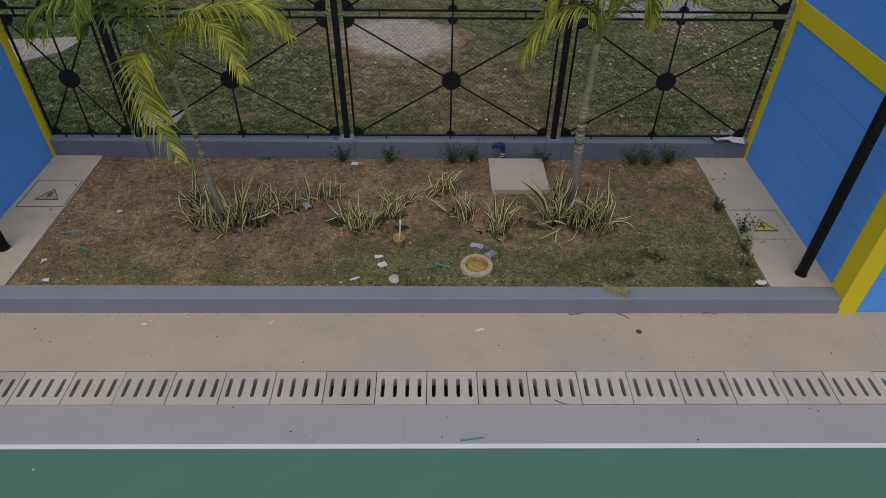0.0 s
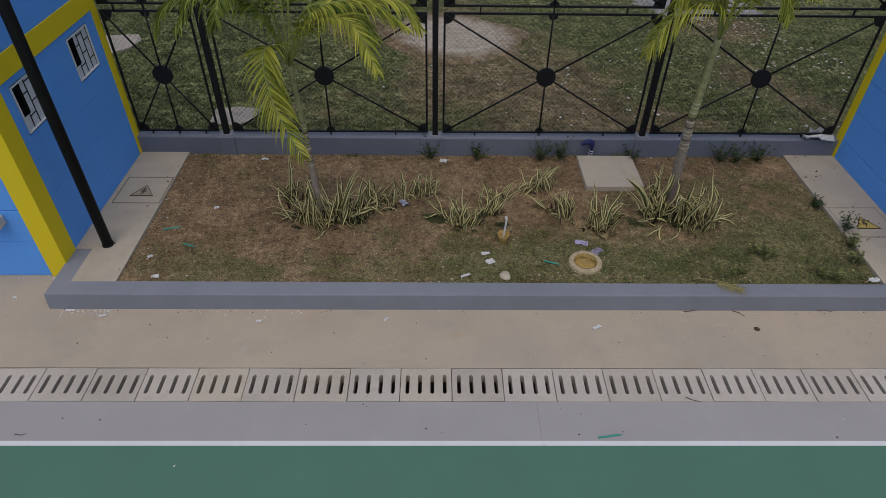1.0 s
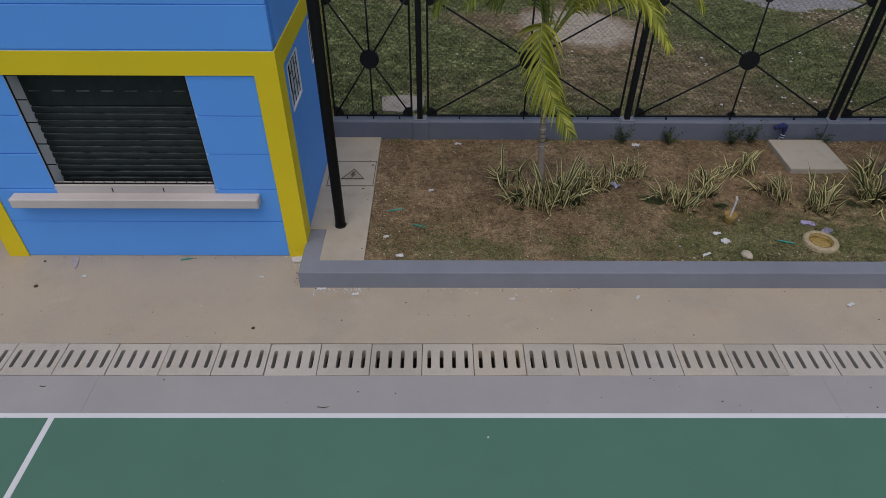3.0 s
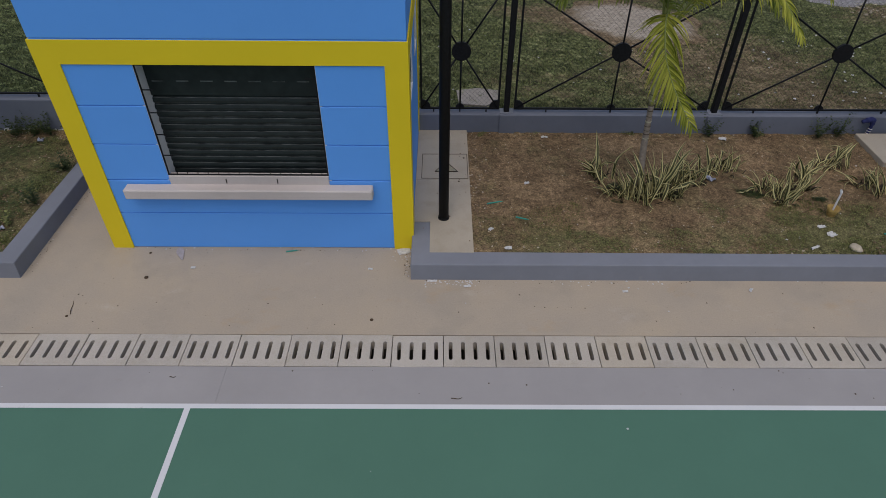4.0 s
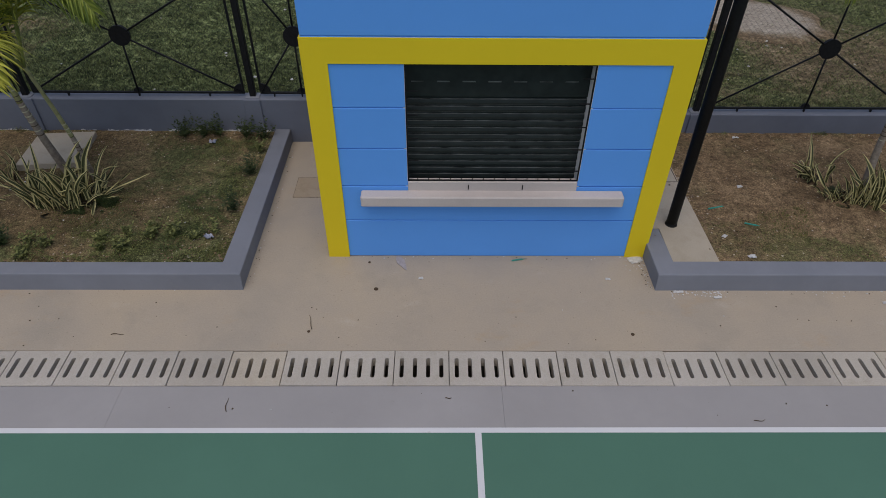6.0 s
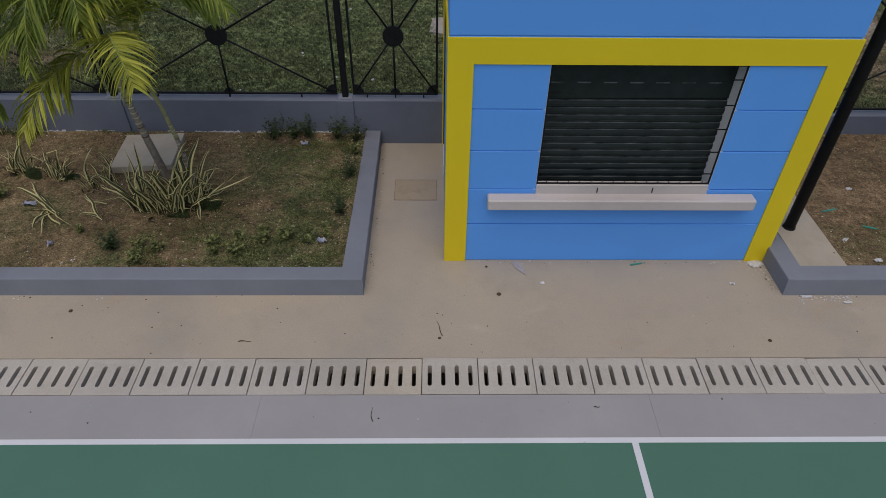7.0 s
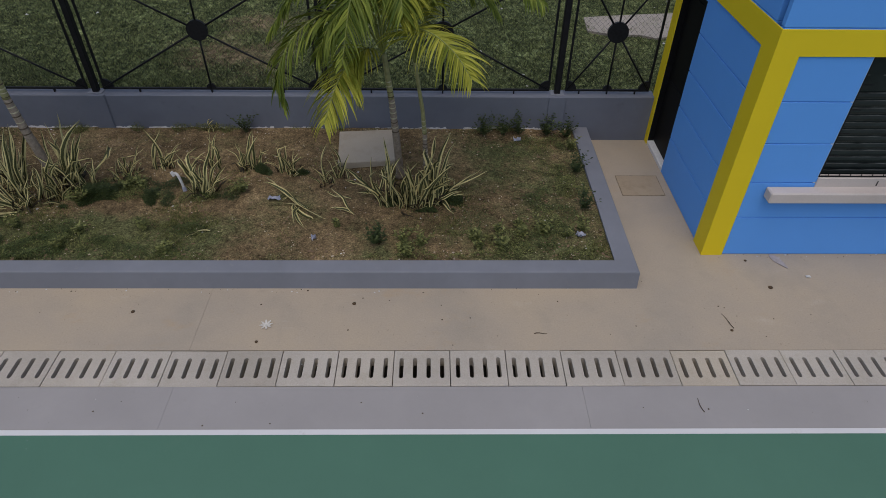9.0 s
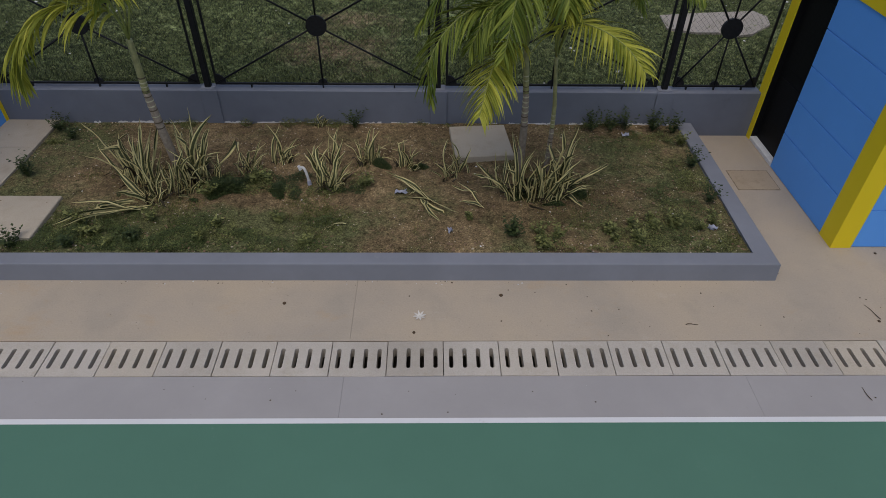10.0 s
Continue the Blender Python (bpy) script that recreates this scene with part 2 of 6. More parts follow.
FROND_YELLOW = leaf_material("yellow_green_palm_leaf", (0.15, 0.18, 0.016), (0.50, 0.48, 0.075))
FROND_GREEN = leaf_material("green_palm_leaf", (0.07, 0.11, 0.016), (0.29, 0.33, 0.055))
STALK_GREEN = plain("green_leaf_stalk", (0.20, 0.22, 0.06), 0.5)
SNAKE_GREEN = leaf_material("grey_green_snake_leaf", (0.016, 0.021, 0.009), (0.105, 0.110, 0.042), 14.0, 0.1)
# dead leaf brown, taken near black to hold the clumps' foot shade too
SNAKE_DEAD_SHADE = leaf_material("withered_shade_snake_leaf", (0.012, 0.010, 0.006), (0.055, 0.042, 0.022), 14.0, 0.1)
LOW_GREEN = leaf_material("low_green_weed_leaf", (0.018, 0.030, 0.009), (0.125, 0.155, 0.050), 9.0, 0.2)
SNAKE_CREAM = leaf_material("cream_leaf_margin", (0.30, 0.25, 0.105), (0.70, 0.62, 0.30), 14.0, 0.1)
CREEP_GREEN = leaf_material("creeping_weed_leaf", (0.035, 0.046, 0.012), (0.24, 0.25, 0.085), 12.0, 0.2)
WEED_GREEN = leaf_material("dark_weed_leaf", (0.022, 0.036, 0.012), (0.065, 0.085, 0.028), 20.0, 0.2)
LUSH_GRASS = leaf_material("lush_grass_blade", (0.012, 0.022, 0.008), (0.25, 0.285, 0.115), 2.2, 0.25)
GRASS = leaf_material("short_grass_blade", (0.013, 0.022, 0.008), (0.255, 0.282, 0.110), 2.2, 0.25)
DRY_GRASS = leaf_material("dry_grass_blade", (0.045, 0.033, 0.017), (0.36, 0.28, 0.17), 2.2, 0.2)
DRY_LEAF = leaf_material("dry_brown_leaf", (0.12, 0.105, 0.04), (0.29, 0.25, 0.10), 10.0, 0.15)


def bark_material():
    m, nt, b = material("ringed_palm_bark", 0.85)
    p = world_pos(nt)
    col = ramp(nt, noise_tex(nt, p, 25.0, 5, 0.7), [(0.3, (0.17, 0.135, 0.105)), (0.7, (0.31, 0.255, 0.20))])
    nt.links.new(col, b.inputs["Base Color"])
    bump(nt, b, noise_tex(nt, p, 60.0, 4, 0.7), 0.4, 0.006)
    return m


BARK = bark_material()
SHAFT_GREEN = plain("olive_green_trunk", (0.25, 0.24, 0.11), 0.5, 0, 0.25, 18.0)
SCAR_PALE = plain("pale_leaf_scar", (0.42, 0.39, 0.27), 0.8, 0, 0.25, 40.0)
RING_DARK = plain("dark_trunk_ring", (0.09, 0.065, 0.045), 0.85)


# ---------------------------------------------------------------- mesh tools
def box_bm(x0, x1, y0, y1, z0, z1, bevel=0.0, bm=None):
    own = bmesh.new()
    bmesh.ops.create_cube(own, size=1.0)
    for v in own.verts:
        v.co = Vector((x0 + (v.co.x + 0.5) * (x1 - x0), y0 + (v.co.y + 0.5) * (y1 - y0), z0 + (v.co.z + 0.5) * (z1 - z0)))
    if bevel:
        bmesh.ops.bevel(own, geom=list(own.edges), offset=bevel, segments=1, affect="EDGES", profile=0.5)
    if bm is None:
        return own
    me = bpy.data.meshes.new("tmp")
    own.to_mesh(me)
    own.free()
    bm.from_mesh(me)
    bpy.data.meshes.remove(me)
    return bm


def cyl_bm(p, q, r0, r1=None, sides=10, bm=None, caps=True):
    bm = bm or bmesh.new()
    p, q = Vector(p), Vector(q)
    r1 = r0 if r1 is None else r1
    axis = (q - p).normalized()
    side = axis.orthogonal().normalized()
    up = axis.cross(side)
    rings = []
    for c, r in ((p, r0), (q, r1)):
        rings.append([bm.verts.new(c + r * (math.cos(a) * side + math.sin(a) * up)) for a in (2 * math.pi * i / sides for i in range(sides))])
    for i in range(sides):
        j = (i + 1) % sides
        bm.faces.new((rings[0][i], rings[0][j], rings[1][j], rings[1][i]))
    if caps:
        bm.faces.new(rings[0][::-1])
        bm.faces.new(rings[1])
    return bm


def tube_bm(points, radii, sides=8, bm=None):
    bm = bm or bmesh.new()
    pts = [Vector(p) for p in points]
    prev = None
    side = None
    for i, (c, r) in enumerate(zip(pts, radii)):
        t = (pts[min(i + 1, len(pts) - 1)] - pts[max(i - 1, 0)]).normalized()
        side = t.orthogonal().normalized() if side is None else (side - t * side.dot(t)).normalized()
        up = t.cross(side)
        ring = [bm.verts.new(c + r * (math.cos(a) * side + math.sin(a) * up)) for a in (2 * math.pi * k / sides for k in range(sides))]
        if prev:
            for k in range(sides):
                j = (k + 1) % sides
                bm.faces.new((prev[k], prev[j], ring[j], ring[k]))
        else:
            bm.faces.new(ring[::-1])
        prev = ring
    bm.faces.new(prev)
    return bm


def disc_bm(c, r, y0, y1, a0=0.0, a1=360.0, n=20, bm=None):
    """A plate in the x-z plane, from y0 to y1, full or a sector."""
    bm = bm or bmesh.new()
    full = abs(a1 - a0) >= 360
    angs = [radians(a0 + (a1 - a0) * i / n) for i in range(n if full else n + 1)]
    outline = [(c[0] + r * math.cos(a), c[1] + r * math.sin(a)) for a in angs]
    if not full:
        outline.append((c[0], c[1]))
    fr = [bm.verts.new((x, y0, z)) for x, z in outline]
    bk = [bm.verts.new((x, y1, z)) for x, z in outline]
    bm.faces.new(fr)
    bm.faces.new(bk[::-1])
    for i in range(len(fr)):
        j = (i + 1) % len(fr)
        bm.faces.new((fr[j], fr[i], bk[i], bk[j]))
    return bm


def prism_bm(outline, z0, z1, bm=None):
    bm = bm or bmesh.new()
    lo = [bm.verts.new((x, y, z0)) for x, y in outline]
    hi = [bm.verts.new((x, y, z1)) for x, y in outline]
    bm.faces.new(hi)
    bm.faces.new(lo[::-1])
    for i in range(len(lo)):
        j = (i + 1) % len(lo)
        bm.faces.new((lo[i], lo[j], hi[j], hi[i]))
    return bm


def finish(name, bm, mats, smooth=False):
    bmesh.ops.recalc_face_normals(bm, faces=list(bm.faces))
    me = bpy.data.meshes.new(name)
    bm.to_mesh(me)
    bm.free()
    for m in mats if isinstance(mats, (list, tuple)) else [mats]:
        me.materials.append(m)
    if smooth:
        for f in me.polygons:
            f.use_smooth = True
    return me


def part(name, bm, mats, parent=None, label="", smooth=False):
    ob = new(name, finish(name, bm, mats, smooth))
    if parent:
        ob.parent = parent
        ob.matrix_parent_inverse = Matrix.Translation(-world_place(parent))
    if label:
        ob["label"] = label
    return ob


def world_place(ob):
    v = Vector(ob.location)
    while ob.parent:
        v = v + ob.parent.location + ob.matrix_parent_inverse.translation
        ob = ob.parent
    return v


def empty(name, at=(0, 0, 0)):
    ob = new(name)
    ob.location = at
    ob.empty_display_size = 0.2
    return ob


def structure(name, bm, mats, label, category, smooth=False):
    return tagged(part(name, bm, mats, None, "", smooth), label, category, kind="structure")


rng = random.Random(7)

# ---------------------------------------------------------------- plan (metres)
KERB_Y0, KERB_Y1, KERB_Z = 4.83, 5.028, 0.20
WALL_Y = 7.72            # front face of the low fence wall
FENCE_Y = 7.82           # plane of the fence
SOIL_Z = 0.165
KA_X0, KA_X1, KA_Y0, KA_Y1 = -7.65, -4.23, 5.34, 7.80
KB_X0, KB_Y0 = 5.67, 4.83
KC_X1 = -17.62
BAND0, BAND1 = 2.215, 2.445
ROOF = 3.15


LIE = ((-60, 0.66, 0.0), (-14, 0.64, 0.0), (-12, 0.58, 0.0), (-10.3, 0.45, 0.0), (-9, 0.27, 0.0), (-7.5, 0.16, 0.0), (-5.5, 0.12, 0.0), (-3, 0.0, 0.05), (0, -0.02, 0.085), (3, -0.10, 0.095), (8, -0.16, 0.095), (60, -0.2, 0.095))


def field_height(x, y):
    """The field lies high in the west and falls away to the east and north."""
    k = max(i for i in range(len(LIE) - 1) if LIE[i][0] <= x or i == 0)
    (xa, za, sa), (xb, zb, sb) = LIE[k], LIE[k + 1]
    f = min(1.0, max(0.0, (x - xa) / (xb - xa)))
    return za + (zb - za) * f - (sa + (sb - sa) * f) * min(y - 8.0, 10.0) + 0.04 * noise.noise((x * 0.5, y * 0.5, 3.0))


def bare_earth(x, y):
    """0 where the turf is whole, 1 where it has worn to dry soil."""
    v = 0.22 + 0.42 * noise.noise((x * 0.5, y * 0.5, 7.0)) + 0.22 * noise.noise((x * 1.4, y * 1.4, 2.0))
    for cx, cy, rx, ry, k in ((1.2, 10.6, 2.6, 2.0, 0.42), (3.0, 9.6, 1.6, 1.3, 0.25), (-2.1, 14.2, 1.4, 0.7, 0.5), (6.4, 12.3, 0.7, 1.6, 0.5), (0.3, 13.4, 2.6, 2.4, 0.4),
                              (7.9, 13.2, 1.3, 1.8, -0.6), (-3.0, 12.0, 1.8, 2.4, -0.28), (3.6, 13.8, 0.9, 1.2, -0.4), (-5.4, 10.6, 1.6, 2.4, -0.5), (-1.9, 10.0, 1.0, 1.0, 0.08), (7.3, 15.2, 1.0, 1.6, 0.5),
                              (-13.45, 9.15, 1.0, 0.6, 0.5), (-13.0, 10.3, 1.2, 0.5, 0.3), (-9.8, 10.2, 2.4, 1.6, -0.2), (-15.3, 9.5, 1.3, 0.8, 0.15), (-17.5, 10.0, 1.8, 1.5, -0.4)):
        v += k * math.exp(-((x - cx) / rx) ** 2 - ((y - cy) / ry) ** 2)
    return min(1.0, max(0.0, v - 0.12 * min(1.0, max(0.0, (-4.0 - x) / 4.0))))


# ---------------------------------------------------------------- ground, court, walkway
bm = bmesh.new()
for y0, y1 in ((-250.0, 3.55), (4.05, 7.9), (7.9, 400.0)):
    zz = -0.05 if y1 < 8 else -1.6
    vs = [bm.verts.new(c) for c in ((-300, y0, zz), (300, y0, zz), (300, y1, zz), (-300, y1, zz))]
    bm.faces.new(vs)
structure("ground", bm, CONCRETE, "bare ground sheet under the sports court", "ground")

court = structure("court_floor", box_bm(-45, 35, -22, 3.127, -0.06, 0.0), COURT_GREEN, "green painted concrete sports court floor", "court")
structure("court_line_side", box_bm(-45, 35, 3.127, 3.175, -0.06, 0.003), LINE_WHITE, "white painted side line along the green court", "line")
structure("court_line_centre", box_bm(-6.175, -6.122, -22, 3.127, -0.02, 0.003), LINE_WHITE, "white painted cross line on the green court", "line")

CUTS = [-30.0, -12.74, -9.25, -5.92, 0.92, 25.0]
for a, b in zip(CUTS, CUTS[1:]):
    structure("border_slab", box_bm(a + 0.0008, b - 0.0008, 3.175, 3.597, -0.08, 0.0), STRIP_PAINT, "grey painted concrete border beside the court line", "pavement")

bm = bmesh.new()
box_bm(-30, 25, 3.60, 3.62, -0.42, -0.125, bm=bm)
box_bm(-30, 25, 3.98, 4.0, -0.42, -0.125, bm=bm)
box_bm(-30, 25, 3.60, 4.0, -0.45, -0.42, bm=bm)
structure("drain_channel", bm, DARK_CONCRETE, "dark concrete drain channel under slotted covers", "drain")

for a, b in ((-30.0, -12.73), (-12.73, 5.92), (5.92, 25.0)):
    structure("walkway_slab", box_bm(a + 0.001, b - 0.001, 4.003, KERB_Y0 + 0.02, -0.1, 0.0), CONCRETE, "tan weathered concrete walkway beside the planting beds", "pavement")
structure("walkway_recess", box_bm(-8.49, -4.22, KERB_Y0 + 0.02, WALL_Y + 0.02, -0.1, 0.0), CONCRETE, "tan weathered concrete floor around the kiosk", "pavement")

# ---------------------------------------------------------------- kerbs, strips, beds
bm = prism_bm([(-4.235, KERB_Y0), (KB_X0 + 0.01, KERB_Y0), (KB_X0 + 0.01, KERB_Y1), (-4.035, KERB_Y1), (-4.035, 5.579), (-4.235, 5.579)], -0.02, KERB_Z)
bmesh.ops.bevel(bm, geom=[e for e in bm.edges if all(v.co.z > 0.1 for v in e.verts)], offset=0.012, segments=2, affect="EDGES", profile=0.5)
for v in bm.verts:
    if v.co.z < 0.1 and abs(v.co.y - KERB_Y0) < 0.01:
        v.co.y -= 0.026        # the face leans out towards its foot
structure("kerb_right", bm, GREY_PAINT, "grey painted concrete kerb round the planting bed", "kerb")
bm = prism_bm([(-22, KERB_Y0), (-8.48, KERB_Y0), (-8.48, WALL_Y), (-8.685, WALL_Y), (-8.685, KERB_Y1 - 0.03), (-22, KERB_Y1 - 0.03)], -0.02, KERB_Z)
bmesh.ops.bevel(bm, geom=[e for e in bm.edges if all(v.co.z > 0.1 for v in e.verts)], offset=0.012, segments=2, affect="EDGES", profile=0.5)
for v in bm.verts:
    if v.co.z < 0.1 and abs(v.co.y - KERB_Y0) < 0.01:
        v.co.y -= 0.026        # the face leans out towards its foot
structure("kerb_left", bm, GREY_PAINT, "grey painted concrete kerb round the planting bed", "kerb")


def side_strip(x0, x1, joints, near):
    """Concrete strip in slabs between the wall and the soil."""
    ys = [near, *joints, WALL_Y]
    for a, b in zip(ys, ys[1:]):
        structure("side_slab", box_bm(x0, x1, a + 0.003, b - 0.003, 0.0, KERB_Z + 0.001, 0.003), SLAB_CONCRETE, "pale concrete slab strip along the kiosk wall", "pavement")


bm = prism_bm([(-4.032, KERB_Y1 + 0.003), (-3.545, KERB_Y1 + 0.003), (-3.545, 6.457), (-4.228, 6.457), (-4.228, 5.582), (-4.032, 5.582)], 0.0, KERB_Z + 0.001)
structure("side_slab", bm, SLAB_CONCRETE, "pale concrete slab strip round the kerb end", "pavement")
side_strip(-4.228, -3.545, (), 6.46)
side_strip(4.95, KB_X0, (5.85, 6.46), KERB_Y1)
side_strip(KC_X1, -16.93, (6.25, 7.0), 6.02)


def step(a, b, v):
    f = min(1.0, max(0.0, (v - a) / (b - a)))
    return f * f * (3 - 2 * f)


def moss_cover(x, y):
    """How far moss has grown over the soil: most along the kerbs, least under the plants and by the wall."""
    if x < -7:
        v = step(6.0, 5.5, y) * (1.0 - 0.75 * step(-13.3, -12.4, x)) + 0.42 * step(-10.6, -9.6, x) * step(7.75, 7.2, y) + 0.5 * step(-15.6, -16.3, x)
    else:
        v = 0.75 * step(5.9, 5.35, y) * (0.45 + 0.55 * step(-1.0, 0.6, x)) + 0.3 * step(2.6, 3.9, x) * step(7.6, 6.9, y) + 0.35 * step(0.0, 0.6, x) * step(6.5, 5.8, y)
    return min(1.0, v)


def soil_sheet(name, x0, x1, y0, y1, mat, label, seed):
    nx, ny = int((x1 - x0) / 0.035), int((y1 - y0) / 0.035)
    bm = bmesh.new()
    grid = []
    for j in range(ny + 1):
        row = []
        for i in range(nx + 1):
            x, y = x0 + (x1 - x0) * i / nx, y0 + (y1 - y0) * j / ny
            z = SOIL_Z + 0.018 * noise.noise((x * 1.4, y * 1.4, seed)) + 0.012 * noise.noise((x * 6, y * 6, seed)) + 0.010 * noise.noise((x * 14, y * 14, seed)) + 0.006 * noise.noise((x * 31, y * 31, seed))
            row.append(bm.verts.new((x, y, z)))
        grid.append(row)
    for j in range(ny):
        for i in range(nx):
            bm.faces.new((grid[j][i], grid[j][i + 1], grid[j + 1][i + 1], grid[j + 1][i]))
    ob = structure(name, bm, mat, label, "soil", True)
    cover = ob.data.attributes.new("moss_cover", "FLOAT", "POINT")
    for i, v in enumerate(ob.data.vertices):
        cover.data[i].value = moss_cover(v.co.x, v.co.y)
    return ob


soil_sheet("soil_right", -3.548, 4.953, KERB_Y1 - 0.004, WALL_Y + 0.01, SOIL_RIGHT, "bare brown soil with sparse moss in the planting bed", 1.0)
soil_sheet("soil_left", -22.0, -8.68, KERB_Y1 - 0.034, WALL_Y + 0.01, SOIL_LEFT, "brown soil with patchy green moss in the planting bed", 9.0)


def fence_wall(name, x0, x1, top, joints):
    w = structure(name, box_bm(x0, x1, WALL_Y, WALL_Y + 0.2, -0.4, top, 0.011), WALL_PAINT, "low grey painted masonry wall carrying the fence", "wall")
    for x in joints:
        part("pier", box_bm(x - 0.11, x + 0.11, WALL_Y - 0.022, WALL_Y + 0.05, -0.05, top + 0.002, 0.005), WALL_PAINT, w)


def paint_splash(x0, x1, seed):
    """Ragged white paint left along the foot of the low wall."""
    rr = random.Random(seed)
    x = x0
    bm = bmesh.new()
    while x < x1:
        l = rr.uniform(0.04, 0.25)
        if rr.random() < 0.72:
            pts = [(x, SOIL_Z - 0.02)] + [(x + l * k / 6, SOIL_Z + rr.uniform(0.0, 0.028)) for k in range(7)] + [(x + l, SOIL_Z - 0.02)]
            fr = [bm.verts.new((a, WALL_Y - 0.003, c)) for a, c in pts]
            bk = [bm.verts.new((a, WALL_Y + 0.001, c)) for a, c in pts]
            bm.faces.new(fr)
            for i in range(len(fr) - 1):
                bm.faces.new((fr[i], fr[i + 1], bk[i + 1], bk[i]))
        x += l
    return tagged(part("paint_splash", bm, LINE_WHITE), "ragged white paint splash along the wall foot", "paint", kind="structure")


paint_splash(-16.5, -8.7, 3)
fence_wall("wall_low_right", KA_X1, KB_X0, 0.445, (-2.98, -0.055, 2.88))
fence_wall("wall_low_left", KC_X1, KA_X0, 0.635, (-8.925, -11.9, -14.875))

# field behind the fence
bm = bmesh.new()
xs = [-60, -40, -28] + [-22 + 0.25 * i for i in range(161)] + [25, 40, 60]
ys = [7.9 + 0.25 * j for j in range(49)] + [24, 30, 45, 80, 200, 400]
grid = [[bm.verts.new((x, y, field_height(x, y) + 0.02 * noise.noise((x * 4, y * 4, 0)))) for x in xs] for y in ys]
for j in range(len(ys) - 1):
    for i in range(len(xs) - 1):
        bm.faces.new((grid[j][i], grid[j][i + 1], grid[j + 1][i + 1], grid[j + 1][i]))
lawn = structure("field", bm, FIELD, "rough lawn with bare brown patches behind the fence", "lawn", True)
worn = lawn.data.attributes.new("bare_earth", "FLOAT", "POINT")
for i, v in enumerate(lawn.data.vertices):
    worn.data[i].value = bare_earth(v.co.x, v.co.y)


def ragged_patch(name, cx, cy, rx, ry, mat, label, category, thick=0.0, rough_edge=0.5, seed=0.0, n=80):
    bm = bmesh.new()
    ring = []
    for k in range(n):
        a = 2 * math.pi * k / n
        r = 1 + rough_edge * (noise.noise((math.cos(a) * 1.5, math.sin(a) * 1.5, seed)) + 0.5 * noise.noise((math.cos(a) * 3, math.sin(a) * 3, seed)))
        ring.append((cx + rx * r * math.cos(a), cy + ry * r * math.sin(a)))
    c = bm.verts.new((cx, cy, field_height(cx, cy) + thick + 0.05))
    prev = None
    for f in (0.2, 0.4, 0.6, 0.8, 0.93, 1.0):
        lift = thick + 0.05 if f < 0.9 else (0.03 if f < 1 else -0.03)
        row = []
        for x, y in ring:
            px, py = cx + (x - cx) * f, cy + (y - cy) * f
            row.append(bm.verts.new((px, py, field_height(px, py) + lift)))
        for k in range(n):
            j = (k + 1) % n
            bm.faces.new((prev[k], row[k], row[j], prev[j]) if prev else (c, row[k], row[j]))
        prev = row
    return structure(name, bm, mat, label, category, True)


ragged_patch("sand_patch", 0.4, 13.85, 1.65, 1.85, SAND, "pale sandy bare patch in the lawn", "sand", 0.0, 0.25, seed=2.0)

ragged_patch("gravel_patch", 7.0, 17.7, 1.9, 1.5, GRAVEL, "grey gravel patch in the lawn", "gravel", 0.0, 0.35, seed=8.0)


def field_slab(name, outline, label):
    cx, cy = sum(p[0] for p in outline) / len(outline), sum(p[1] for p in outline) / len(outline)
    bm = bmesh.new()
    lo = [bm.verts.new((x, y, field_height(x, y) - 0.08)) for x, y in outline]
    hi = [bm.verts.new((x, y, field_height(x, y) + 0.035)) for x, y in outline]
    bm.faces.new(hi)
    for a in range(len(lo)):
        b = (a + 1) % len(lo)
        bm.faces.new((lo[a], lo[b], hi[b], hi[a]))
    return structure(name, bm, PAVING, label, "paving")


field_slab("paving_patch_left", [(-7.85, 11.06), (-7.36, 10.97), (-6.94, 11.0), (-6.68, 10.87), (-6.34, 10.97), (-5.83, 11.45), (-5.72, 11.88), (-5.88, 12.12), (-7.06, 11.88), (-7.8, 11.7)], "pale concrete paving patch in the lawn")
field_slab("paving_patch_small", [(-3.62, 8.86), (-3.2, 8.84), (-2.98, 9.08), (-2.96, 9.46), (-3.3, 9.5), (-3.66, 9.36)], "pale broken concrete slab in the lawn")


# ---------------------------------------------------------------- kiosks
def wall_run(parent, axis, plane, out, a0, a1, holes, courses, mat, thick=0.15, joint=0.005):
    """One wall between a0 and a1 along x or y, its outer face at plane, built of block courses with
    narrow recessed joints. holes: (a, b, z0, z1)."""
    def slab(u0, u1, z0, z1, depth0, depth1, name, bevel):
        if u1 - u0 < 0.005 or z1 - z0 < 0.005:
            return
        lo, hi = sorted((plane - out * depth0, plane - out * depth1))
        bm = box_bm(u0, u1, lo, hi, z0, z1, bevel) if axis == "x" else box_bm(lo, hi, u0, u1, z0, z1, bevel)
        part(name, bm, mat, parent)
    def runs(lo, hi):
        """Stretches of the wall at a level, each with the openings above or below cut out."""
        cut = sorted(h for h in holes if h[2] < hi and h[3] > lo)
        u, got = a0, []
        for h in cut:
            got.append((u, h[0], lo, hi))
            got.append((h[0], h[1], lo, max(lo, h[2])))
            got.append((h[0], h[1], min(hi, h[3]), hi))
            u = h[1]
        got.append((u, a1, lo, hi))
        return got
    for z0, z1 in zip(courses, courses[1:]):
        for u0, u1, s0, s1 in runs(z0 + joint, z1 - joint):
            slab(u0, u1, s0, s1, 0.0, thick, "block_course", joint * 0.6)
        for u0, u1, s0, s1 in runs(z0, z1):
            slab(u0 + 0.015, u1 - 0.015, s0, s1, 0.012, thick - 0.01, "mortar_core", 0)


